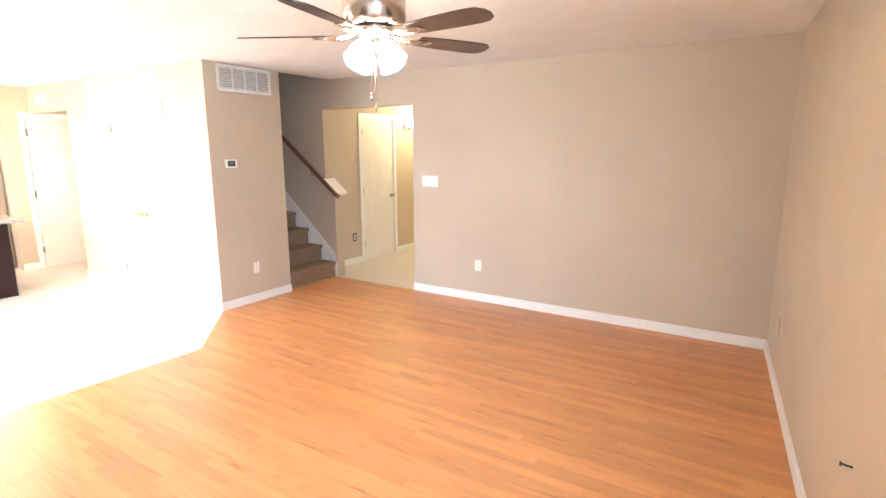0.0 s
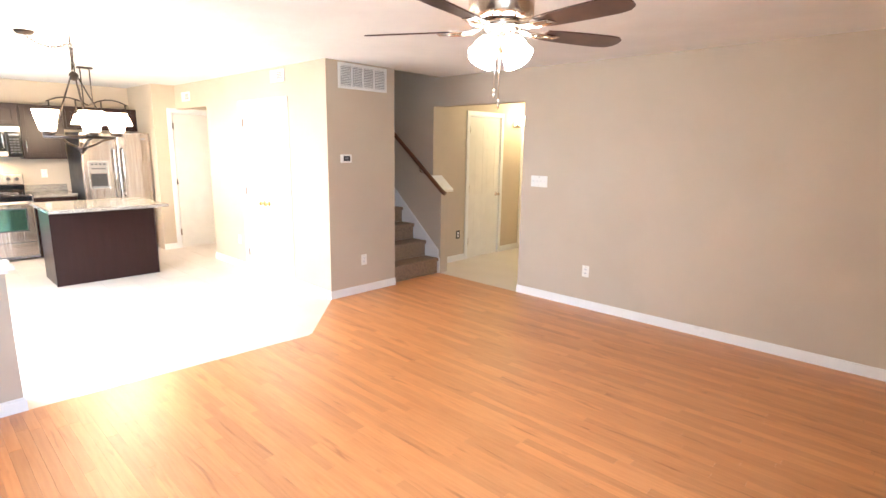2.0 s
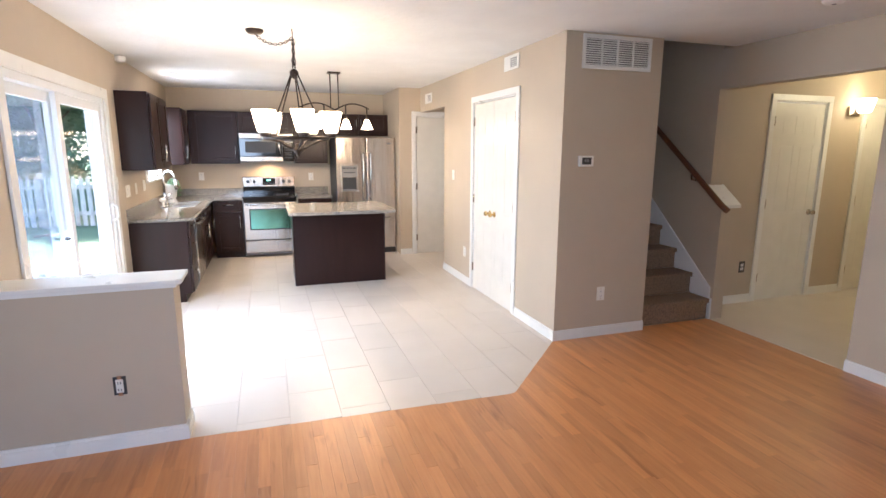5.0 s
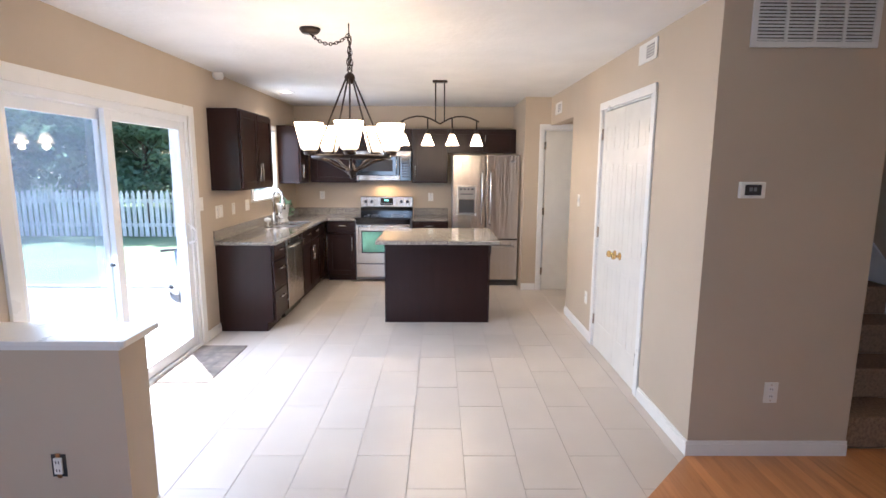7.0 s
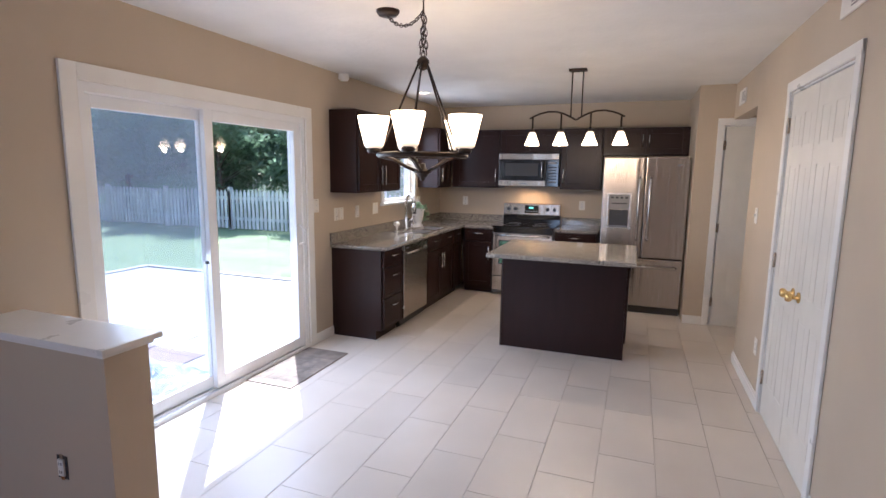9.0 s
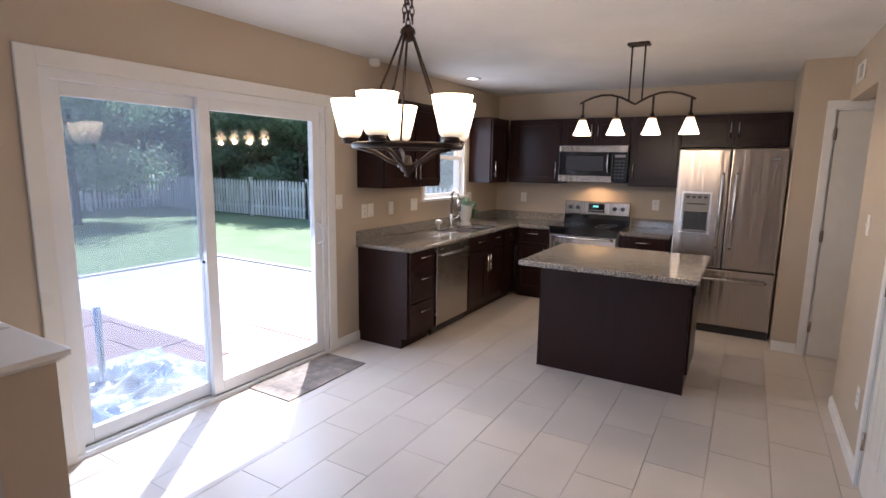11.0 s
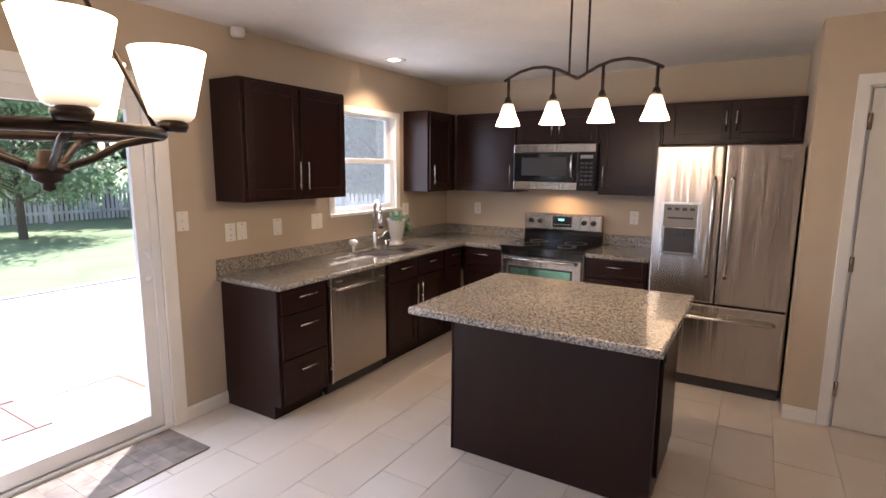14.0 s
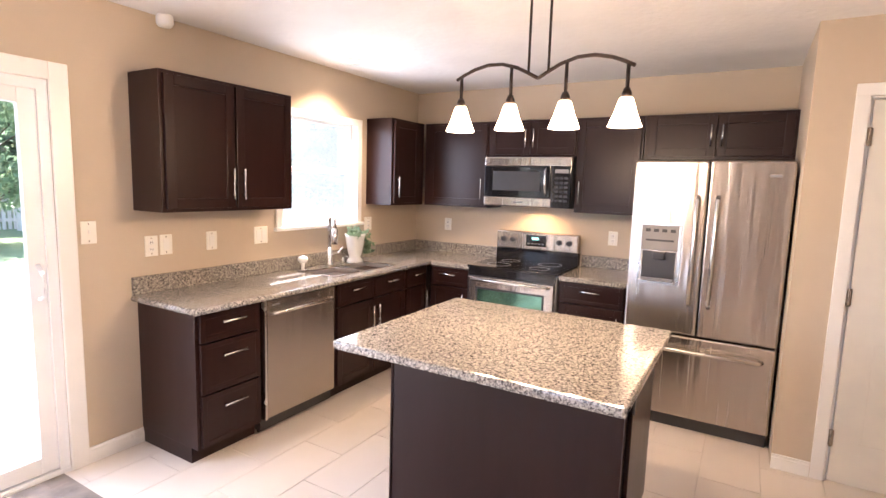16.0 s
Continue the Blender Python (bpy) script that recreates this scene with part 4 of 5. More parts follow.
bm = boxes((-7.06, 1.14, 0.857, -6.01, 2.315, 0.895), bevel=0.012)
part("top", bm, GRANITE, isl, "speckled granite top with overhang")
side = part("side_door", moved(boxes((-6.94, 0, 0.12, -6.45, 0.02, 0.80), bevel=0.004), 0, 2.2455, 0), ESPRESSO, isl)
ip = part("outlet", boxes((-6.50, 2.266, 0.70, -6.43, 2.275, 0.81), bevel=0.003), DARKP, isl, "black outlet box")


# ---- lamps ----
def cup(r0, r1, h, t=0.004):
    """A tapered open shade from radius r0 at the bottom to r1 at the top."""
    return lathe([(0.001, 0.0), (r0 * 0.8, 0.0), (r0, 0.012), (r1, h), (r1 - t, h), (r0 - t, 0.016), (0.001, 0.012)], 26)


def chain(a, b, sag, bm=None, step=0.028):
    """Links from a to b that hang with a given sag."""
    bm = bm or bmesh.new()
    a, b = Vector(a), Vector(b)
    n = max(int(((b - a).length + sag * 2) / step), 2)
    for i in range(n):
        f0, f1 = i / n, (i + 1) / n
        p, q = (a.lerp(b, f) - Vector((0, 0, 4 * sag * f * (1 - f))) for f in (f0, f1))
        way = (q - p).normalized()
        s = way.cross(Vector((0, 0, 1)) if abs(way.z) < 0.9 else Vector((1, 0.3, 0))).normalized()
        if i % 2:
            s = way.cross(s)
        m, l = (p + q) / 2, (q - p).length * 0.72
        tube([m + way * l * math.cos(k * math.pi / 5) + s * 0.009 * math.sin(k * math.pi / 5) for k in range(10)], 0.0028, bm, 5, closed=True)
    return bm


CHX, CHY = -4.535, 1.187
ch = thing("chandelier", pose(CHX, CHY, CEILZ - 0.022), "bronze ring chandelier with five lit frosted shades", "chandelier")
part("hook", tube([(0, 0, 0.022), (0, 0, -0.03), (0.012, 0, -0.045), (0, 0, -0.06)], 0.004), BRONZE, ch)
part("canopy", moved(lathe([(0.001, -0.03), (0.05, -0.028), (0.064, -0.012), (0.066, 0), (0.001, 0)], 26), -0.12, -0.265, 0.022), BRONZE, ch)
part("swag_chain", chain((-0.12, -0.265, -0.008), (0, 0, -0.04), 0.06), BRONZE, ch)
bm = chain((0, 0, -0.05), (0.0, 0, -0.27), 0)
chain((0.02, 0.01, -0.06), (0.018, -0.01, -0.25), 0.0, bm)
chain((-0.02, 0.0, -0.06), (-0.016, 0.012, -0.25), 0.0, bm)
part("chain", bm, BRONZE, ch)
part("top_hub", lathe([(0.001, -0.26), (0.012, -0.262), (0.03, -0.28), (0.034, -0.295), (0.022, -0.31), (0.026, -0.325), (0.001, -0.335)], 20), BRONZE, ch)
RR, ZR = 0.235, -0.775
part("ring", tube([(RR * math.cos(2 * math.pi * k / 48), RR * math.sin(2 * math.pi * k / 48), ZR) for k in range(48)], 0.014, steps=10, closed=True), BRONZE, ch)
part("lower_hub", lathe([(0.001, -0.815), (0.016, -0.82), (0.02, -0.845), (0.045, -0.852), (0.045, -0.868), (0.03, -0.872), (0.03, -0.884), (0.012, -0.892), (0.014, -0.905), (0.001, -0.912)], 22), BRONZE, ch)
for i in range(5):
    a = 2 * math.pi * i / 5 + radians(7)
    c, s = math.cos(a), math.sin(a)
    part("rod", tube([(0.025 * c, 0.025 * s, -0.30), (RR * c * 0.97, RR * s * 0.97, ZR)], 0.0055, steps=8), BRONZE, ch)
    part("arm", tube([(0.03 * c, 0.03 * s, -0.86), (0.09 * c, 0.09 * s, -0.835), (0.15 * c, 0.15 * s, -0.80), (RR * c, RR * s, ZR - 0.005)], 0.009, steps=8), BRONZE, ch)
    x, y = 0.26 * c, 0.26 * s
    part("socket", moved(lathe([(0.001, 0), (0.03, 0.0), (0.036, 0.012), (0.036, 0.02), (0.02, 0.03), (0.001, 0.03)], 18), x, y, ZR + 0.008), BRONZE, ch)
    part("shade", moved(cup(0.052, 0.086, 0.165), x, y, ZR + 0.035), SHADE, ch, "lit frosted glass shade")

pd = thing("island_pendant", pose(-6.63, 1.745, CEILZ, 0, 0, 90), "bronze pendant bar with four lit glass shades", "pendant light")
part("canopy", boxes((-0.075, -0.045, -0.02, 0.075, 0.045, 0.0), bevel=0.008), BRONZE, pd)
for x in (-0.045, 0.045):
    part("rod", tube([(x, 0, -0.02), (x, 0, -0.40)], 0.006, steps=8), BRONZE, pd)
bow = [(0.0, 0, -0.425), (0.045, 0, -0.40), (0.10, 0, -0.372), (0.17, 0, -0.352), (0.24, 0, -0.35), (0.31, 0, -0.365), (0.36, 0, -0.385), (0.40, 0, -0.405)]
for s in (-1, 1):
    part("bar", tube([(s * x, y, z) for x, y, z in bow], 0.008, steps=8), BRONZE, pd)
for x, z in ((-0.375, -0.392), (-0.125, -0.364), (0.125, -0.364), (0.375, -0.392)):
    part("stem", tube([(x, 0, z), (x, 0, -0.50)], 0.008, steps=8), BRONZE, pd)
    part("socket", moved(lathe([(0.001, 0), (0.012, 0), (0.02, -0.02), (0.02, -0.035), (0.001, -0.035)], 14), x, 0, -0.49), BRONZE, pd)
    part("shade", moved(lathe([(0.022, 0), (0.028, -0.005), (0.044, -0.06), (0.066, -0.115), (0.063, -0.115), (0.04, -0.06), (0.02, -0.004), (0.001, -0.004)], 24), x, 0, -0.525), SHADEP, pd, "lit frosted glass shade")

rl = thing("recessed_light", pose(-7.53, -0.06, CEILZ), "white recessed ceiling light over the sink", "ceiling light")
part("trim_ring", lathe([(0.055, -0.002), (0.09, -0.006), (0.095, 0), (0.05, 0)], 30), TRIM, rl)
part("lens", lathe([(0.001, -0.0015), (0.054, -0.0015), (0.054, 0), (0.001, 0)], 24), LENS, rl)

# ceiling fan
fan = thing("ceiling_fan", pose(-0.95, 2.10, CEILZ), "ceiling fan with dark walnut blades and lit shades", "ceiling fan")
part("motor", lathe([(0.001, 0), (0.07, 0), (0.072, -0.06), (0.10, -0.09), (0.145, -0.12), (0.15, -0.14), (0.15, -0.24), (0.13, -0.258), (0.001, -0.26)], 36), NICKEL, fan, "brushed nickel motor housing")
part("flywheel", lathe([(0.001, -0.26), (0.085, -0.262), (0.10, -0.275), (0.085, -0.30), (0.055, -0.31), (0.001, -0.31)], 30), NICKEL, fan)
part("light_kit", lathe([(0.001, -0.31), (0.055, -0.31), (0.06, -0.325), (0.055, -0.36), (0.035, -0.385), (0.02, -0.40), (0.001, -0.405)], 26), NICKEL, fan)
for i in range(5):
    a = radians(209 + 72 * i)
    R = Matrix.Rotation(a, 4, "Z")
    outline = [(0.23, -0.05), (0.30, -0.058), (0.45, -0.066), (0.58, -0.068), (0.63, -0.06), (0.66, -0.035), (0.668, 0.0), (0.66, 0.035), (0.63, 0.06), (0.58, 0.068), (0.45, 0.066), (0.30, 0.058), (0.23, 0.05)]
    bm = slab(bmesh.new(), outline, -0.003, 0.003)
    bmesh.ops.transform(bm, matrix=R @ Matrix.Translation((0, 0, -0.30)) @ Matrix.Rotation(radians(-11), 4, "X"), verts=bm.verts[:])
    part("blade", bm, BLADE, fan, "dark walnut blade")
    bm = tube([(0.09, 0, -0.285), (0.14, 0.022, -0.305), (0.20, 0.035, -0.308), (0.28, 0.02, -0.306)], 0.007, steps=6)
    tube([(0.09, 0, -0.285), (0.14, -0.022, -0.305), (0.20, -0.035, -0.308), (0.28, -0.02, -0.306)], 0.007, bm, 6)
    tube([(0.12, 0, -0.300), (0.18, 0.0, -0.312), (0.27, 0.0, -0.308)], 0.006, bm, 6)
    tube([(0.17, -0.034, -0.308), (0.19, 0, -0.314), (0.17, 0.034, -0.308)], 0.006, bm, 6)
    box(bm, 0.25, -0.03, -0.310, 0.30, 0.03, -0.304, bevel=0.002)
    bmesh.ops.transform(bm, matrix=R, verts=bm.verts[:])
    part("blade_arm", bm, NICKEL, fan)
for i in range(4):
    a = radians(-5 + 90 * i)
    M = Matrix.Rotation(a, 4, "Z") @ Matrix.Translation((0.05, 0, -0.335)) @ Matrix.Rotation(radians(-38), 4, "Y")
    bm = lathe([(0.02, 0), (0.026, -0.012), (0.045, -0.035), (0.055, -0.07), (0.056, -0.10), (0.064, -0.12), (0.061, -0.12), (0.054, -0.10), (0.05, -0.07), (0.001, -0.02)], 22)
    bmesh.ops.transform(bm, matrix=M, verts=bm.verts[:])
    part("shade", bm, SHADEF, fan, "bell shaped lit glass shade")
for x, z in ((-0.012, -0.56), (0.014, -0.61)):
    pc = part("pull_chain", tube([(x, -0.02, -0.39), (x, -0.02, z)], 0.0018, steps=6), NICKEL, fan)
    part("fob", moved(lathe([(0.001, 0), (0.005, -0.004), (0.007, -0.02), (0.004, -0.04), (0.001, -0.042)], 10), x, -0.02, z), NICKEL, pc)

hs = thing("hall_light", pose(-4.27, 6.85, 1.97, 0, 0, 90), "lit cream wall light in the hall", "wall light")
part("mount", boxes((-0.08, -0.03, -0.05, 0.08, 0, 0.05), bevel=0.005), NICKEL, hs)
part("shade", moved(cup(0.06, 0.09, 0.14), 0, -0.12, -0.02), HALLS, hs)


# ---- plates, vents and small fittings ----
def plate(name, m, label, w=0.075, h=0.118, kind="switch", gangs=1, material=PLATE, group="wall plates"):
    """A wall plate; local front faces -y, centre at the origin."""
    p = thing(name, m, label, name.replace("_", " "), group)
    part("plate", boxes((-w / 2, -0.006, -h / 2, w / 2, -0.001, h / 2), bevel=0.002), material, p)
    for g in range(gangs):
        x = (g - (gangs - 1) / 2) * 0.046
        if kind == "switch":
            part("toggle", boxes((x - 0.005, -0.016, -0.008, x + 0.005, -0.006, 0.012), bevel=0.001), TRIM, p)
        elif kind == "rocker":
            part("rocker", boxes((x - 0.017, -0.008, -0.033, x + 0.017, -0.0055, 0.033), bevel=0.001), TRIM, p)
        elif kind == "outlet":
            for z in (-0.02, 0.02):
                s = part("socket", boxes((x - 0.017, -0.0085, z - 0.014, x + 0.017, -0.0055, z + 0.014), bevel=0.001), TRIM, p)
                part("slot", boxes((x - 0.007, -0.0088, z - 0.005, x - 0.004, -0.0084, z + 0.006), (x + 0.004, -0.0088, z - 0.005, x + 0.007, -0.0084, z + 0.006)), DARKP, s)
    for z in (-0.045, 0.045):
        part("screw", boxes((-0.003, -0.007, z - 0.003, 0.003, -0.0058, z + 0.003)), NICKEL, p)
    return p


S_, B_, N_, C_ = 180, 90, 0, 0
plate("light_switch", pose(-5.815, SOUTH, 1.246, 0, 0, S_), "ivory light switch beside the sliding door")
plate("outlet", pose(-6.14, SOUTH, 1.147, 0, 0, S_), "ivory outlet above the worktop", kind="outlet")
plate("light_switch", pose(-6.228, SOUTH, 1.149, 0, 0, S_), "ivory light switch above the worktop", kind="rocker")
plate("outlet", pose(-6.53, SOUTH, 1.149, 0, 0, S_), "ivory outlet above the worktop", kind="rocker")
plate("light_switch", pose(-6.92, SOUTH, 1.158, 0, 0, S_), "wide ivory double switch above the worktop", w=0.115, kind="rocker", gangs=2)
plate("outlet", pose(-8.11, SOUTH, 1.18, 0, 0, S_), "ivory outlet beside the window", w=0.10, kind="outlet")
plate("outlet", pose(BACK, 0.015, 1.16, 0, 0, B_), "ivory outlet above the worktop", kind="outlet")
plate("outlet", pose(BACK, 1.615, 1.14, 0, 0, B_), "ivory outlet beside the range", kind="outlet")
plate("light_switch", pose(-2.475, BIG, 1.265, 0, 0, N_), "wide white four-gang light switch", w=0.205, kind="switch", gangs=4)
plate("outlet", pose(-1.865, BIG, 0.387, 0, 0, N_), "white outlet low on the wall", kind="outlet")
plate("outlet", pose(CLX, 3.565, 0.37, 0, 0, B_), "white outlet below the thermostat", kind="outlet")
plate("light_switch", pose(-6.36, CLY, 1.26, 0, 0, C_), "white light switch beside the closet", kind="switch")
plate("outlet", pose(-5.95, CLY, 0.375, 0, 0, C_), "white outlet beside the closet doors", kind="outlet")
plate("outlet", pose(-4.27, 5.55, 0.38, 0, 0, B_), "dark outlet low on the hall wall", kind="outlet", material=DARKP)
plate("outlet", pose(0.851, 4.23, 0.387, 0, 0, -94.9), "white outlet low on the side wall", kind="outlet")

oo = thing("open_outlet", pose(HX1, 0.165, 0.35, 0, 0, 90), "outlet without cover plate in the half wall", "outlet")
part("box", boxes((-0.03, -0.003, -0.05, 0.03, -0.001, 0.05)), DARKP, oo)
part("receptacle", boxes((-0.017, -0.012, -0.036, 0.017, -0.003, 0.036), bevel=0.003), PLATE, oo)
part("strap", boxes((-0.009, -0.006, -0.055, 0.009, -0.003, 0.055)), NICKEL, oo)
part("slot", boxes((-0.008, -0.0125, 0.012, -0.004, -0.012, 0.024), (0.004, -0.0125, 0.012, 0.008, -0.012, 0.024), (-0.008, -0.0125, -0.024, -0.004, -0.012, -0.012), (0.004, -0.0125, -0.024, 0.008, -0.012, -0.012)), DARKP, oo)

th = thing("thermostat", pose(CLX, 3.345, 1.475, 0, 0, 90), "white thermostat with dark display", "thermostat")
part("body", boxes((-0.065, -0.026, -0.042, 0.065, -0.001, 0.042), bevel=0.006), PLATE, th)
part("display", boxes((-0.042, -0.0275, -0.026, 0.042, -0.0255, 0.028), bevel=0.001), DARKP, th)
part("digits", boxes((-0.02, -0.028, -0.006, -0.004, -0.0274, 0.014), (0.002, -0.028, -0.006, 0.018, -0.0274, 0.014)), GREYP, th)

nl = thing("wall_anchor", pose(1.035, 2.066, 0.584, 0, 0, -94.9), "dark screw sticking out of the wall", "screw")
part("shank", tube([(0, 0, 0), (0, -0.03, 0.002)], 0.004, steps=8), DARKP, nl)
part("head", tube([(0, -0.03, 0.002), (0, -0.036, 0.002)], 0.008, steps=10), DARKP, nl)


def vent(name, m, w, h, cols, slats, label, tilt=35):
    """A louvred grille centred at the origin, front towards -y."""
    t = thing(name, m, label, "vent")
    e = 0.028
    part("backing", boxes((-w / 2 + e, -0.003, -h / 2 + e, w / 2 - e, -0.001, h / 2 - e)), VENTD, t)
    bm = boxes((-w / 2, -0.014, -h / 2, w / 2, -0.001, -h / 2 + e), (-w / 2, -0.014, h / 2 - e, w / 2, -0.001, h / 2), (-w / 2, -0.014, -h / 2 + e, -w / 2 + e, -0.001, h / 2 - e), (w / 2 - e, -0.014, -h / 2 + e, w / 2, -0.001, h / 2 - e), bevel=0.002)
    part("frame", bm, VENTW, t)
    span = (w - 2 * e) / cols
    for c in range(1, cols):
        x = -w / 2 + e + c * span
        part("divider", boxes((x - 0.007, -0.013, -h / 2 + e, x + 0.007, -0.003, h / 2 - e)), VENTW, t)
    gap = (h - 2 * e) / slats
    for k in range(slats):
        bm = boxes((-w / 2 + e, -0.001, -gap * 0.42, w / 2 - e, 0.001, gap * 0.42))
        bmesh.ops.rotate(bm, verts=bm.verts[:], matrix=Matrix.Rotation(radians(-tilt), 3, "X"))
        part("slat", moved(bm, 0, -0.0075, -h / 2 + e + (k + 0.5) * gap), VENTW, t)
    return t


vent("return_vent", pose(CLX, 3.585, 2.30, 0, 0, 90), 0.63, 0.25, 4, 12, "wide white louvred return air grille")


def small_vent(m, label):
    t = thing("wall_vent", m, label, "vent", "small wall vents")
    part("frame", boxes((-0.15, -0.012, -0.065, 0.15, -0.001, 0.065), bevel=0.004), VENTW, t)
    part("opening", boxes((-0.01, -0.0135, -0.042, 0.115, -0.0118, 0.042)), GREYP, t)
    for k in range(5):
        part("slat", boxes((-0.01, -0.016, -0.036 + 0.018 * k, 0.115, -0.0135, -0.030 + 0.018 * k)), VENTW, t)
    return t


small_vent(pose(-4.80, CLY, 2.345), "small white wall register above the closet")
small_vent(pose(-7.39, CLY, 2.26), "small white wall register above the passage")

sm = thing("sensor", pose(-6.24, SOUTH, 2.405, 0, 0, 180), "small round white sensor at the ceiling", "sensor")
part("body", lathe([(0.001, -0.03), (0.035, -0.028), (0.045, -0.01), (0.045, 0.02), (0.04, 0.034), (0.001, 0.034)], 22, centre=(0, -0.05, 0)), TRIM, sm)
part("mount", boxes((-0.02, -0.02, -0.015, 0.02, -0.001, 0.03)), TRIM, sm)

sd = thing("smoke_detector", pose(-2.65, 4.16, CEILZ), "round white smoke detector on the ceiling", "smoke detector")
part("body", lathe([(0.001, -0.035), (0.045, -0.034), (0.055, -0.025), (0.065, -0.01), (0.065, 0), (0.001, 0)], 26), TRIM, sd)
part("button", lathe([(0.001, -0.038), (0.012, -0.038), (0.012, -0.034)], 12), GREYP, sd)

# door mat of woven slate-coloured squares
rug = thing("door_mat", pose(0, 0, 0), "brown grey slate patterned door mat", "mat")
part("base", boxes((-5.63, -0.352, 0.001, -4.84, 0.045, 0.006)), RUG, rug)
for i in range(8):
    for j in range(4):
        x, y = -5.63 + 0.0988 * i, -0.352 + 0.099 * j
        part("square", boxes((x + 0.0008, y + 0.0008, 0.006, x + 0.098, y + 0.0982, 0.008)), RUG, rug)

# ---- outdoors ----
GZ = -0.14
structure("ground", boxes((-90, -120, GZ - 0.3, 60, SOUTH - 0.15, GZ)), GRASS, "mown green lawn")
structure("patio_base", boxes((-8.3, -5.5, GZ - 0.1, -1.5, SOUTH - 0.15, GZ + 0.02)), CONCRETE, "pale concrete patio")
patio = structure("patio", boxes((-8.32, -5.62, GZ - 0.05, -1.5, -5.5, GZ + 0.045), (-8.42, -5.62, GZ - 0.05, -8.32, -0.6, GZ + 0.045)), CONCRETE, "paved patio with stone edging")
part("joint", boxes((-6.06, -1.80, GZ + 0.015, -6.03, -0.6, GZ + 0.0225), (-6.03, -1.80, GZ + 0.015, -5.6, -1.775, GZ + 0.0225)), OAKGAP, patio, "dark open joint in the slab")
prng = random.Random(5)
for i in range(9):
    for j in range(7):
        x0, y0 = -5.9 + 0.6 * i + (0.3 if j % 2 else 0), -5.5 + 0.6 * j
        bm = boxes((max(x0, -5.4) + 0.003, y0 + 0.003, GZ, x0 + 0.597, y0 + 0.597, GZ + 0.03 + prng.random() * 0.006), bevel=0.004)
        part("paver", bm, PAVER, patio)

tarp = thing("tarpaulin", pose(-4.25, -1.35, GZ + 0.03), "crumpled silver blue tarpaulin on the patio", "tarpaulin")
bm = bmesh.new()
bmesh.ops.create_grid(bm, x_segments=60, y_segments=44, size=0.5)
for v in bm.verts:
    p = v.co.copy()
    edge = max(0, 1 - max(abs(p.x), abs(p.y)) * 2) ** 0.5
    h = abs(noise.noise((p.x * 6, p.y * 6, 1.3))) * 0.6 + abs(noise.noise((p.x * 14, p.y * 13, 4.0))) * 0.3
    v.co = (p.x * 1.7 + 0.10 * noise.noise((p.y * 5, 2, 0)), p.y * 1.15 + 0.10 * noise.noise((p.x * 5, 7, 0)), 0.012 + 0.28 * h * edge)
part("cloth", bm, TARP, tarp)
pole = thing("metal_pole", pose(-4.42, -1.42, GZ + 0.03), "grey metal pole stub standing on the patio", "pole")
part("tube", lathe([(0.024, 0.03), (0.024, 0.62), (0.02, 0.62), (0.02, 0.05)], 16), STEELH, pole)
part("foot", lathe([(0.001, 0), (0.2, 0), (0.2, 0.03), (0.001, 0.035)], 20), DARKP, pole)


sco = thing("push_scooter", pose(-7.75, -1.65, GZ + 0.02, 0, 0, 40), "small grey push scooter parked on the patio", "scooter")
part("deck", boxes((-0.28, -0.05, 0.07, 0.18, 0.05, 0.095), bevel=0.008), GREYP, sco)
part("column", tube([(0.22, 0, 0.12), (0.17, 0, 0.45), (0.14, 0, 0.66)], 0.02), STEELH, sco)
part("fork", tube([(0.18, 0, 0.085), (0.22, 0, 0.13), (0.25, 0, 0.07)], 0.018), STEELH, sco)
part("handlebar", tube([(0.14, -0.17, 0.66), (0.14, 0.17, 0.66)], 0.016), DARKP, sco)
for x in (-0.26, 0.25):
    w = lathe([(0.02, -0.02), (0.065, -0.02), (0.07, 0), (0.065, 0.02), (0.02, 0.02)], 18)
    bmesh.ops.rotate(w, verts=w.verts[:], matrix=Matrix.Rotation(radians(90), 3, "X"))
    part("wheel", moved(w, x, 0, 0.07), DARKP, sco)


def fence(m, length, label):
    """A picket fence along local x with posts every 2.4 m."""
    f = thing("picket_fence", m, label, "fence", "garden fence")
    bm = bmesh.new()
    n = int(length / 0.135)
    for i in range(n):
        x = i * 0.135
        t = 0.01 * math.sin(i * 12.9)
        slab(bm, [(x, -0.03), (x + 0.085, -0.03), (x + 0.085, -0.012), (x, -0.012)], 0.05, 1.08 + t)
        slab(bm, [(x + 0.022, -0.03), (x + 0.063, -0.03), (x + 0.063, -0.012), (x + 0.022, -0.012)], 1.08 + t, 1.13 + t)
    pk = part("pickets", bm, PICKET, f)
    pk["kind"] = "stuff"
    for z in (0.28, 0.85):
        part("rail", boxes((0, -0.012, z, length, 0.028, z + 0.085)), PICKET, f)
    for i in range(int(length / 2.4) + 1):
        part("post", boxes((2.4 * i - 0.05, -0.03, 0, 2.4 * i + 0.05, 0.07, 1.2), bevel=0.008), PICKET, f)
    return f


fence(pose(-13.5, -15.6, GZ, 0, 0, 180), 21, "weathered grey wooden picket fence behind the lawn")
fence(pose(-13.5, -15.6, GZ, 0, 0, 0), 32, "weathered grey wooden picket fence behind the lawn")
fence(pose(-13.45, -15.6, GZ, 0, 0, 90), 13, "weathered grey wooden picket fence beside the lawn")


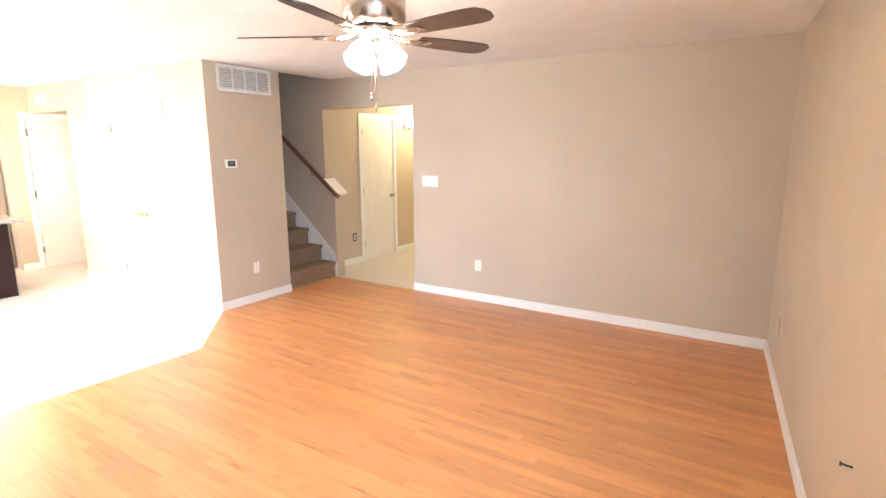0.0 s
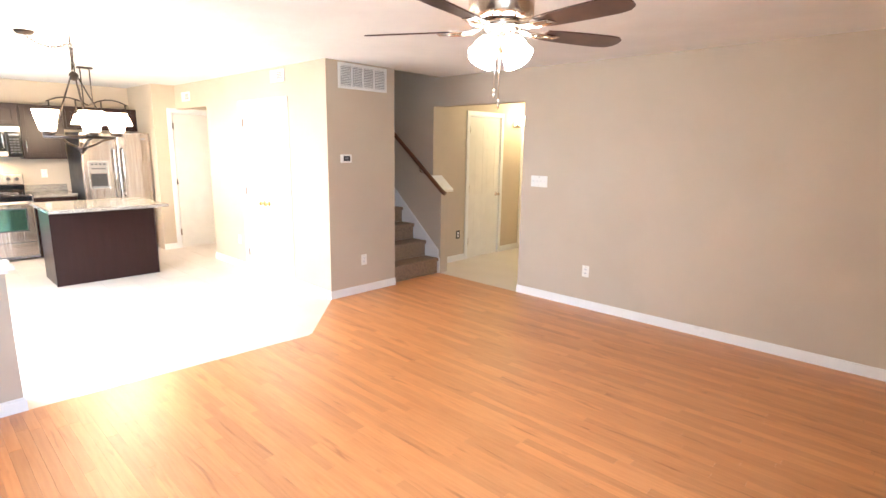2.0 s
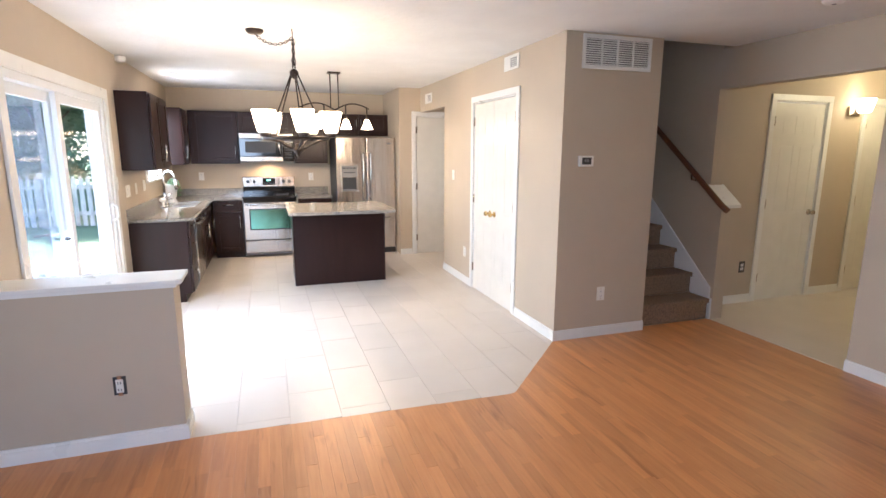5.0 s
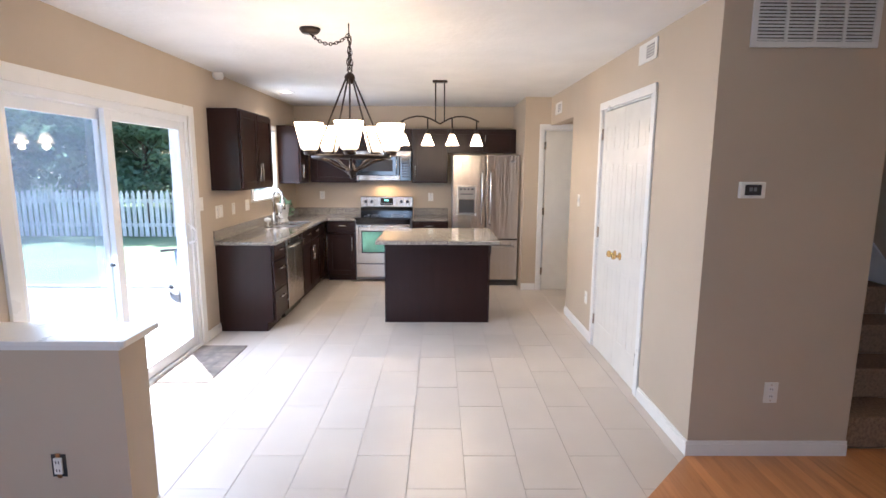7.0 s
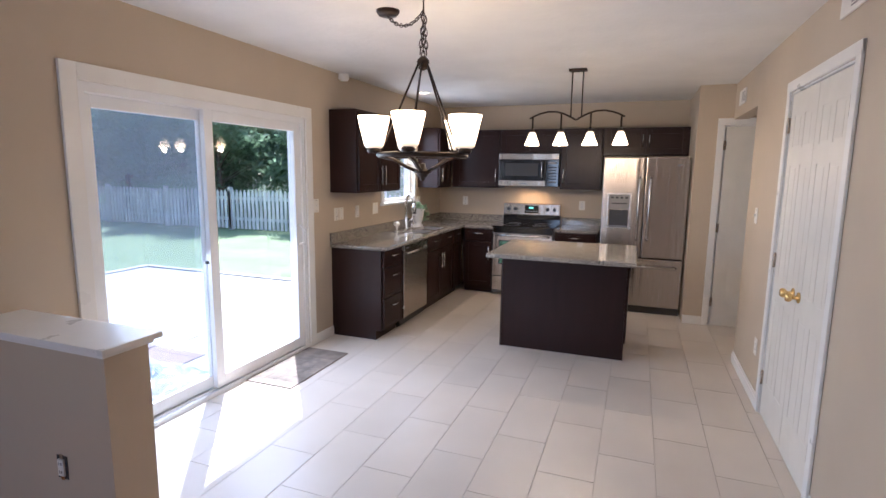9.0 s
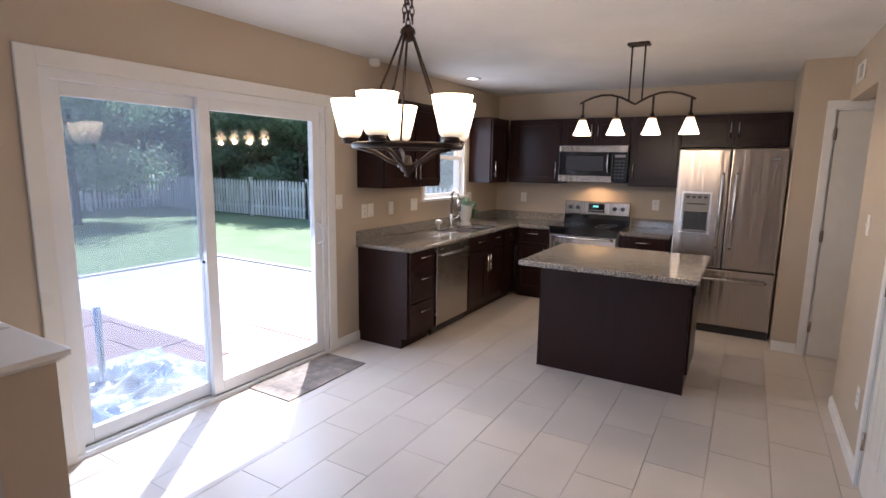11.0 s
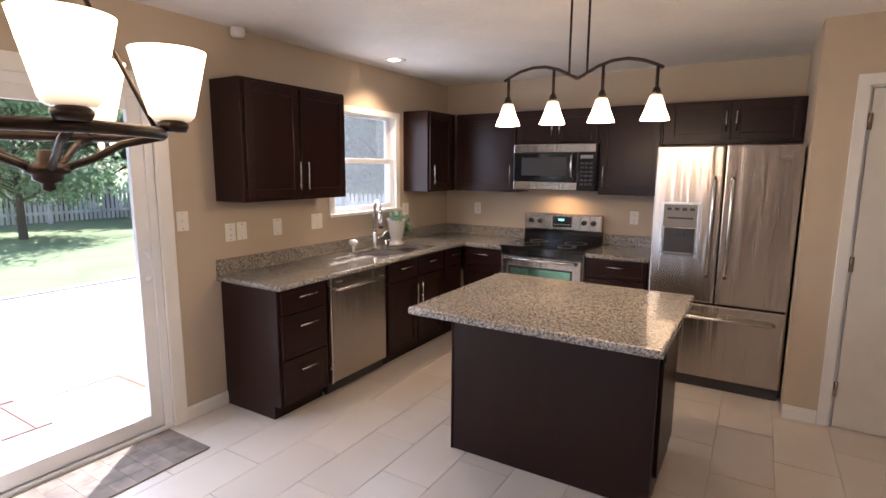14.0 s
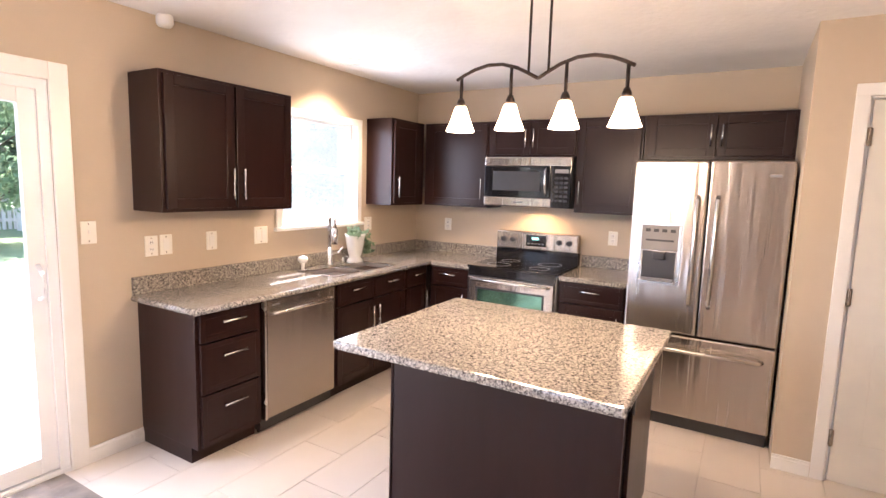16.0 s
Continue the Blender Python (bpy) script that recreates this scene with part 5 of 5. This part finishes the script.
def tree(m, height, crown, seed, material, label, leaves=7000, size=0.13):
    """A tapered trunk with limbs and a crown of leaf clumps."""
    r = np.random.default_rng(seed)
    t = thing("tree", m, label, "tree", "garden trees")
    bm = bmesh.new()
    top = height * 0.75
    for k in range(8):
        z0, z1 = top * k / 8, top * (k + 1) / 8
        r0, r1 = 0.022 * height * (1 - 0.8 * k / 8), 0.022 * height * (1 - 0.8 * (k + 1) / 8)
        lathe([(r0, z0), (r1, z1)], 10, bm)
    centres = []
    for k in range(26):
        a, z = r.random() * 6.283, height * (0.22 + 0.7 * r.random())
        reach = crown * (1.0 - 0.55 * abs(z / height - 0.5) * 2) * (0.5 + 0.6 * r.random())
        e = np.array((math.cos(a) * reach, math.sin(a) * reach, z + 0.1 * reach))
        tube([(0, 0, min(z * 0.7, top)), tuple(e * (0.5, 0.5, 1) * (1, 1, 0.93)), tuple(e)], 0.004 * height, bm, 5)
        centres += [e, e * (0.6, 0.6, 0.98)]
    part("trunk", bm, BARK, t)
    leaf_part("crown", leaf_cloud(centres, leaves, size, crown * 0.42, r), material, t)
    return t


small = tree(pose(-9.2, -12.2, GZ), 4.4, 2.4, 3, LEAF, "small leafy garden tree on the lawn", 14000, 0.075)
big = tree(pose(-14.5, -19, GZ), 8.5, 3.0, 7, LEAF, "tall leafy tree behind the fence", 20000, 0.12)
dark = tree(pose(-19.0, -20, GZ), 12, 4.2, 9, LEAFD, "tall dark woodland tree", 24000, 0.17)
for i, (x, y, s) in enumerate([(-24, -14, 1.0), (-22, -8.5, 0.95), (-13.0, -24, 1.1), (-7.0, -23, 1.05), (-1.0, -23, 1.1), (5, -22, 1.0), (-27, -22, 1.2), (-18, -28, 1.2), (-9, -30, 1.2), (-25, -3.5, 1.0), (-31, -10, 1.2), (0, -31, 1.25), (9, -29, 1.1)]):
    c = copy_thing(dark, pose(x, y, GZ, 0, 0, 70 * i))
    c.scale = (s, s, s)
for i, (x, y, s) in enumerate([(-16.5, -13.0, 0.8), (-10.5, -19.5, 0.75), (-17, -8, 0.7), (-4, -19, 0.8)]):
    c = copy_thing(big, pose(x, y, GZ, 0, 0, 50 + 80 * i))
    c.scale = (s, s, s)

for i, (x, y, s) in enumerate([(-15.2, -14.5, 0.5), (-15.6, -12.3, 0.42), (-15.0, -10.2, 0.5), (-15.4, -6.2, 0.45), (-15.2, -4.0, 0.5), (-16.6, -16.6, 0.55), (-12.2, -17.2, 0.48)]):
    c = copy_thing(big, pose(x, y, GZ, 0, 0, 33 * i))
    c.scale = (s * 1.25, s * 1.25, s)

# ---- floors ----
structure("wood_subfloor", slab(bmesh.new(), [(-3.20, LSOUTH), (EAST + 0.1, LSOUTH), (EAST + 0.1, BIG), (-3.95, BIG), (-3.95, 3.92), (CLX, 3.92), (CLX, CLY), (-3.125, 2.40)], -0.013, -0.004), OAKGAP, "dark joints under the oak strips")
wood = structure("wood_floor", boxes((-3.20, SOUTH, -0.012, -3.18, 0.0, -0.002)), OAK, "honey oak strip floor")
plank = mesh("plank", boxes((0, 0.0003, -0.006, 1, 0.0567, 0.0)), OAK)
rest = bmesh.new()
frng = random.Random(11)


def left_edge(y):
    """Where the wood begins, row by row."""
    return -3.205 + 0.08 * max(0, min(1, (y - 0.4) / 2.0)) if y < 2.40 else (-3.125 + (CLX + 3.125) * (y - 2.40) / (CLY - 2.40) if y < CLY else (CLX if y < 4.0 else -3.95))


row, made = 0, 0
y = SOUTH - 2 * 0.057
while y < BIG - 0.05:
    start = left_edge(y + 0.028)
    x = start
    cut = frng.uniform(0.15, 0.9)
    while x < EAST - 0.01:
        length = min(cut, EAST - x)
        cut = frng.uniform(0.45, 1.25)
        if EAST - x - length < 0.12:
            length = EAST - x
        if made < 300 and x != start and -2.9 < x < -0.4 and 0.6 < y < 4.4:
            p = new("plank", plank)
            p.parent = wood
            p.matrix_basis = Matrix.Translation((x, y, 0)) @ Matrix.Diagonal((length - 0.0012, 1, 1, 1))
            made += 1
        else:
            a, b = (left_edge(y), left_edge(y + 0.057)) if x == start else (x, x)
            slab(rest, [(a, y + 0.0003), (x + length - 0.0012, y + 0.0003), (x + length - 0.0012, y + 0.0567), (b, y + 0.0567)], -0.006, 0)
        x += length
    y += 0.057
rest_ob = part("planks", rest, OAKREST, wood)
rest_ob["kind"] = "stuff"

tiles = structure("tile_floor", boxes((-3.24, 0.48, -0.013, -3.22, 0.6, -0.006)), TILE, "beige porcelain tile floor")
TW, TL = 0.2935, 0.60
tile_mesh = mesh("tile", boxes((0.0014, 0.0014, -0.008, TL - 0.0014, TW - 0.0014, 0.0), bevel=0.0015), TILE)


def clip_tile(x0, y0, x1, y1):
    """The tile's outline, cut at the slanted edge of the wood."""
    pts, out = [(x0, y0), (x1, y0), (x1, y1), (x0, y1)], []
    side = [(CLX + 3.125) * (p[1] - 2.40) - (CLY - 2.40) * (p[0] + 3.125) for p in pts]
    for i in range(4):
        j = (i + 1) % 4
        if side[i] >= 0:
            out.append(pts[i])
        if (side[i] >= 0) != (side[j] >= 0):
            f = side[i] / (side[i] - side[j])
            out.append((pts[i][0] + f * (pts[j][0] - pts[i][0]), pts[i][1] + f * (pts[j][1] - pts[i][1])))
    return out


k = 0
y = 0.705 - 4 * TW
count = 0
while y < 3.9:
    x = -9.27 + (0.3 if k % 2 else 0.0)
    while x < -3.09:
        a, b, c, d = max(x, BACK), max(y, SOUTH), min(x + TL, left_edge(y + TW / 2) if y < 2.3 else -3.12), min(y + TW, 3.9)
        if c - a > 0.02 and d - b > 0.02:
            whole = a == x and b == y and c == x + TL and d == y + TW and (y + TW < 2.4 or x + TL < CLX)
            if whole and count < 290:
                p = new("tile", tile_mesh)
                p.parent = tiles
                p.location = (x, y, 0)
                count += 1
            else:
                cutout = clip_tile(a + 0.0014, b + 0.0014, c - 0.0014, d - 0.0014)
                if len(cutout) > 2:
                    part("tile", slab(bmesh.new(), cutout, -0.008, 0.0), TILE, tiles)
        x += TL
    y += TW
    k += 1
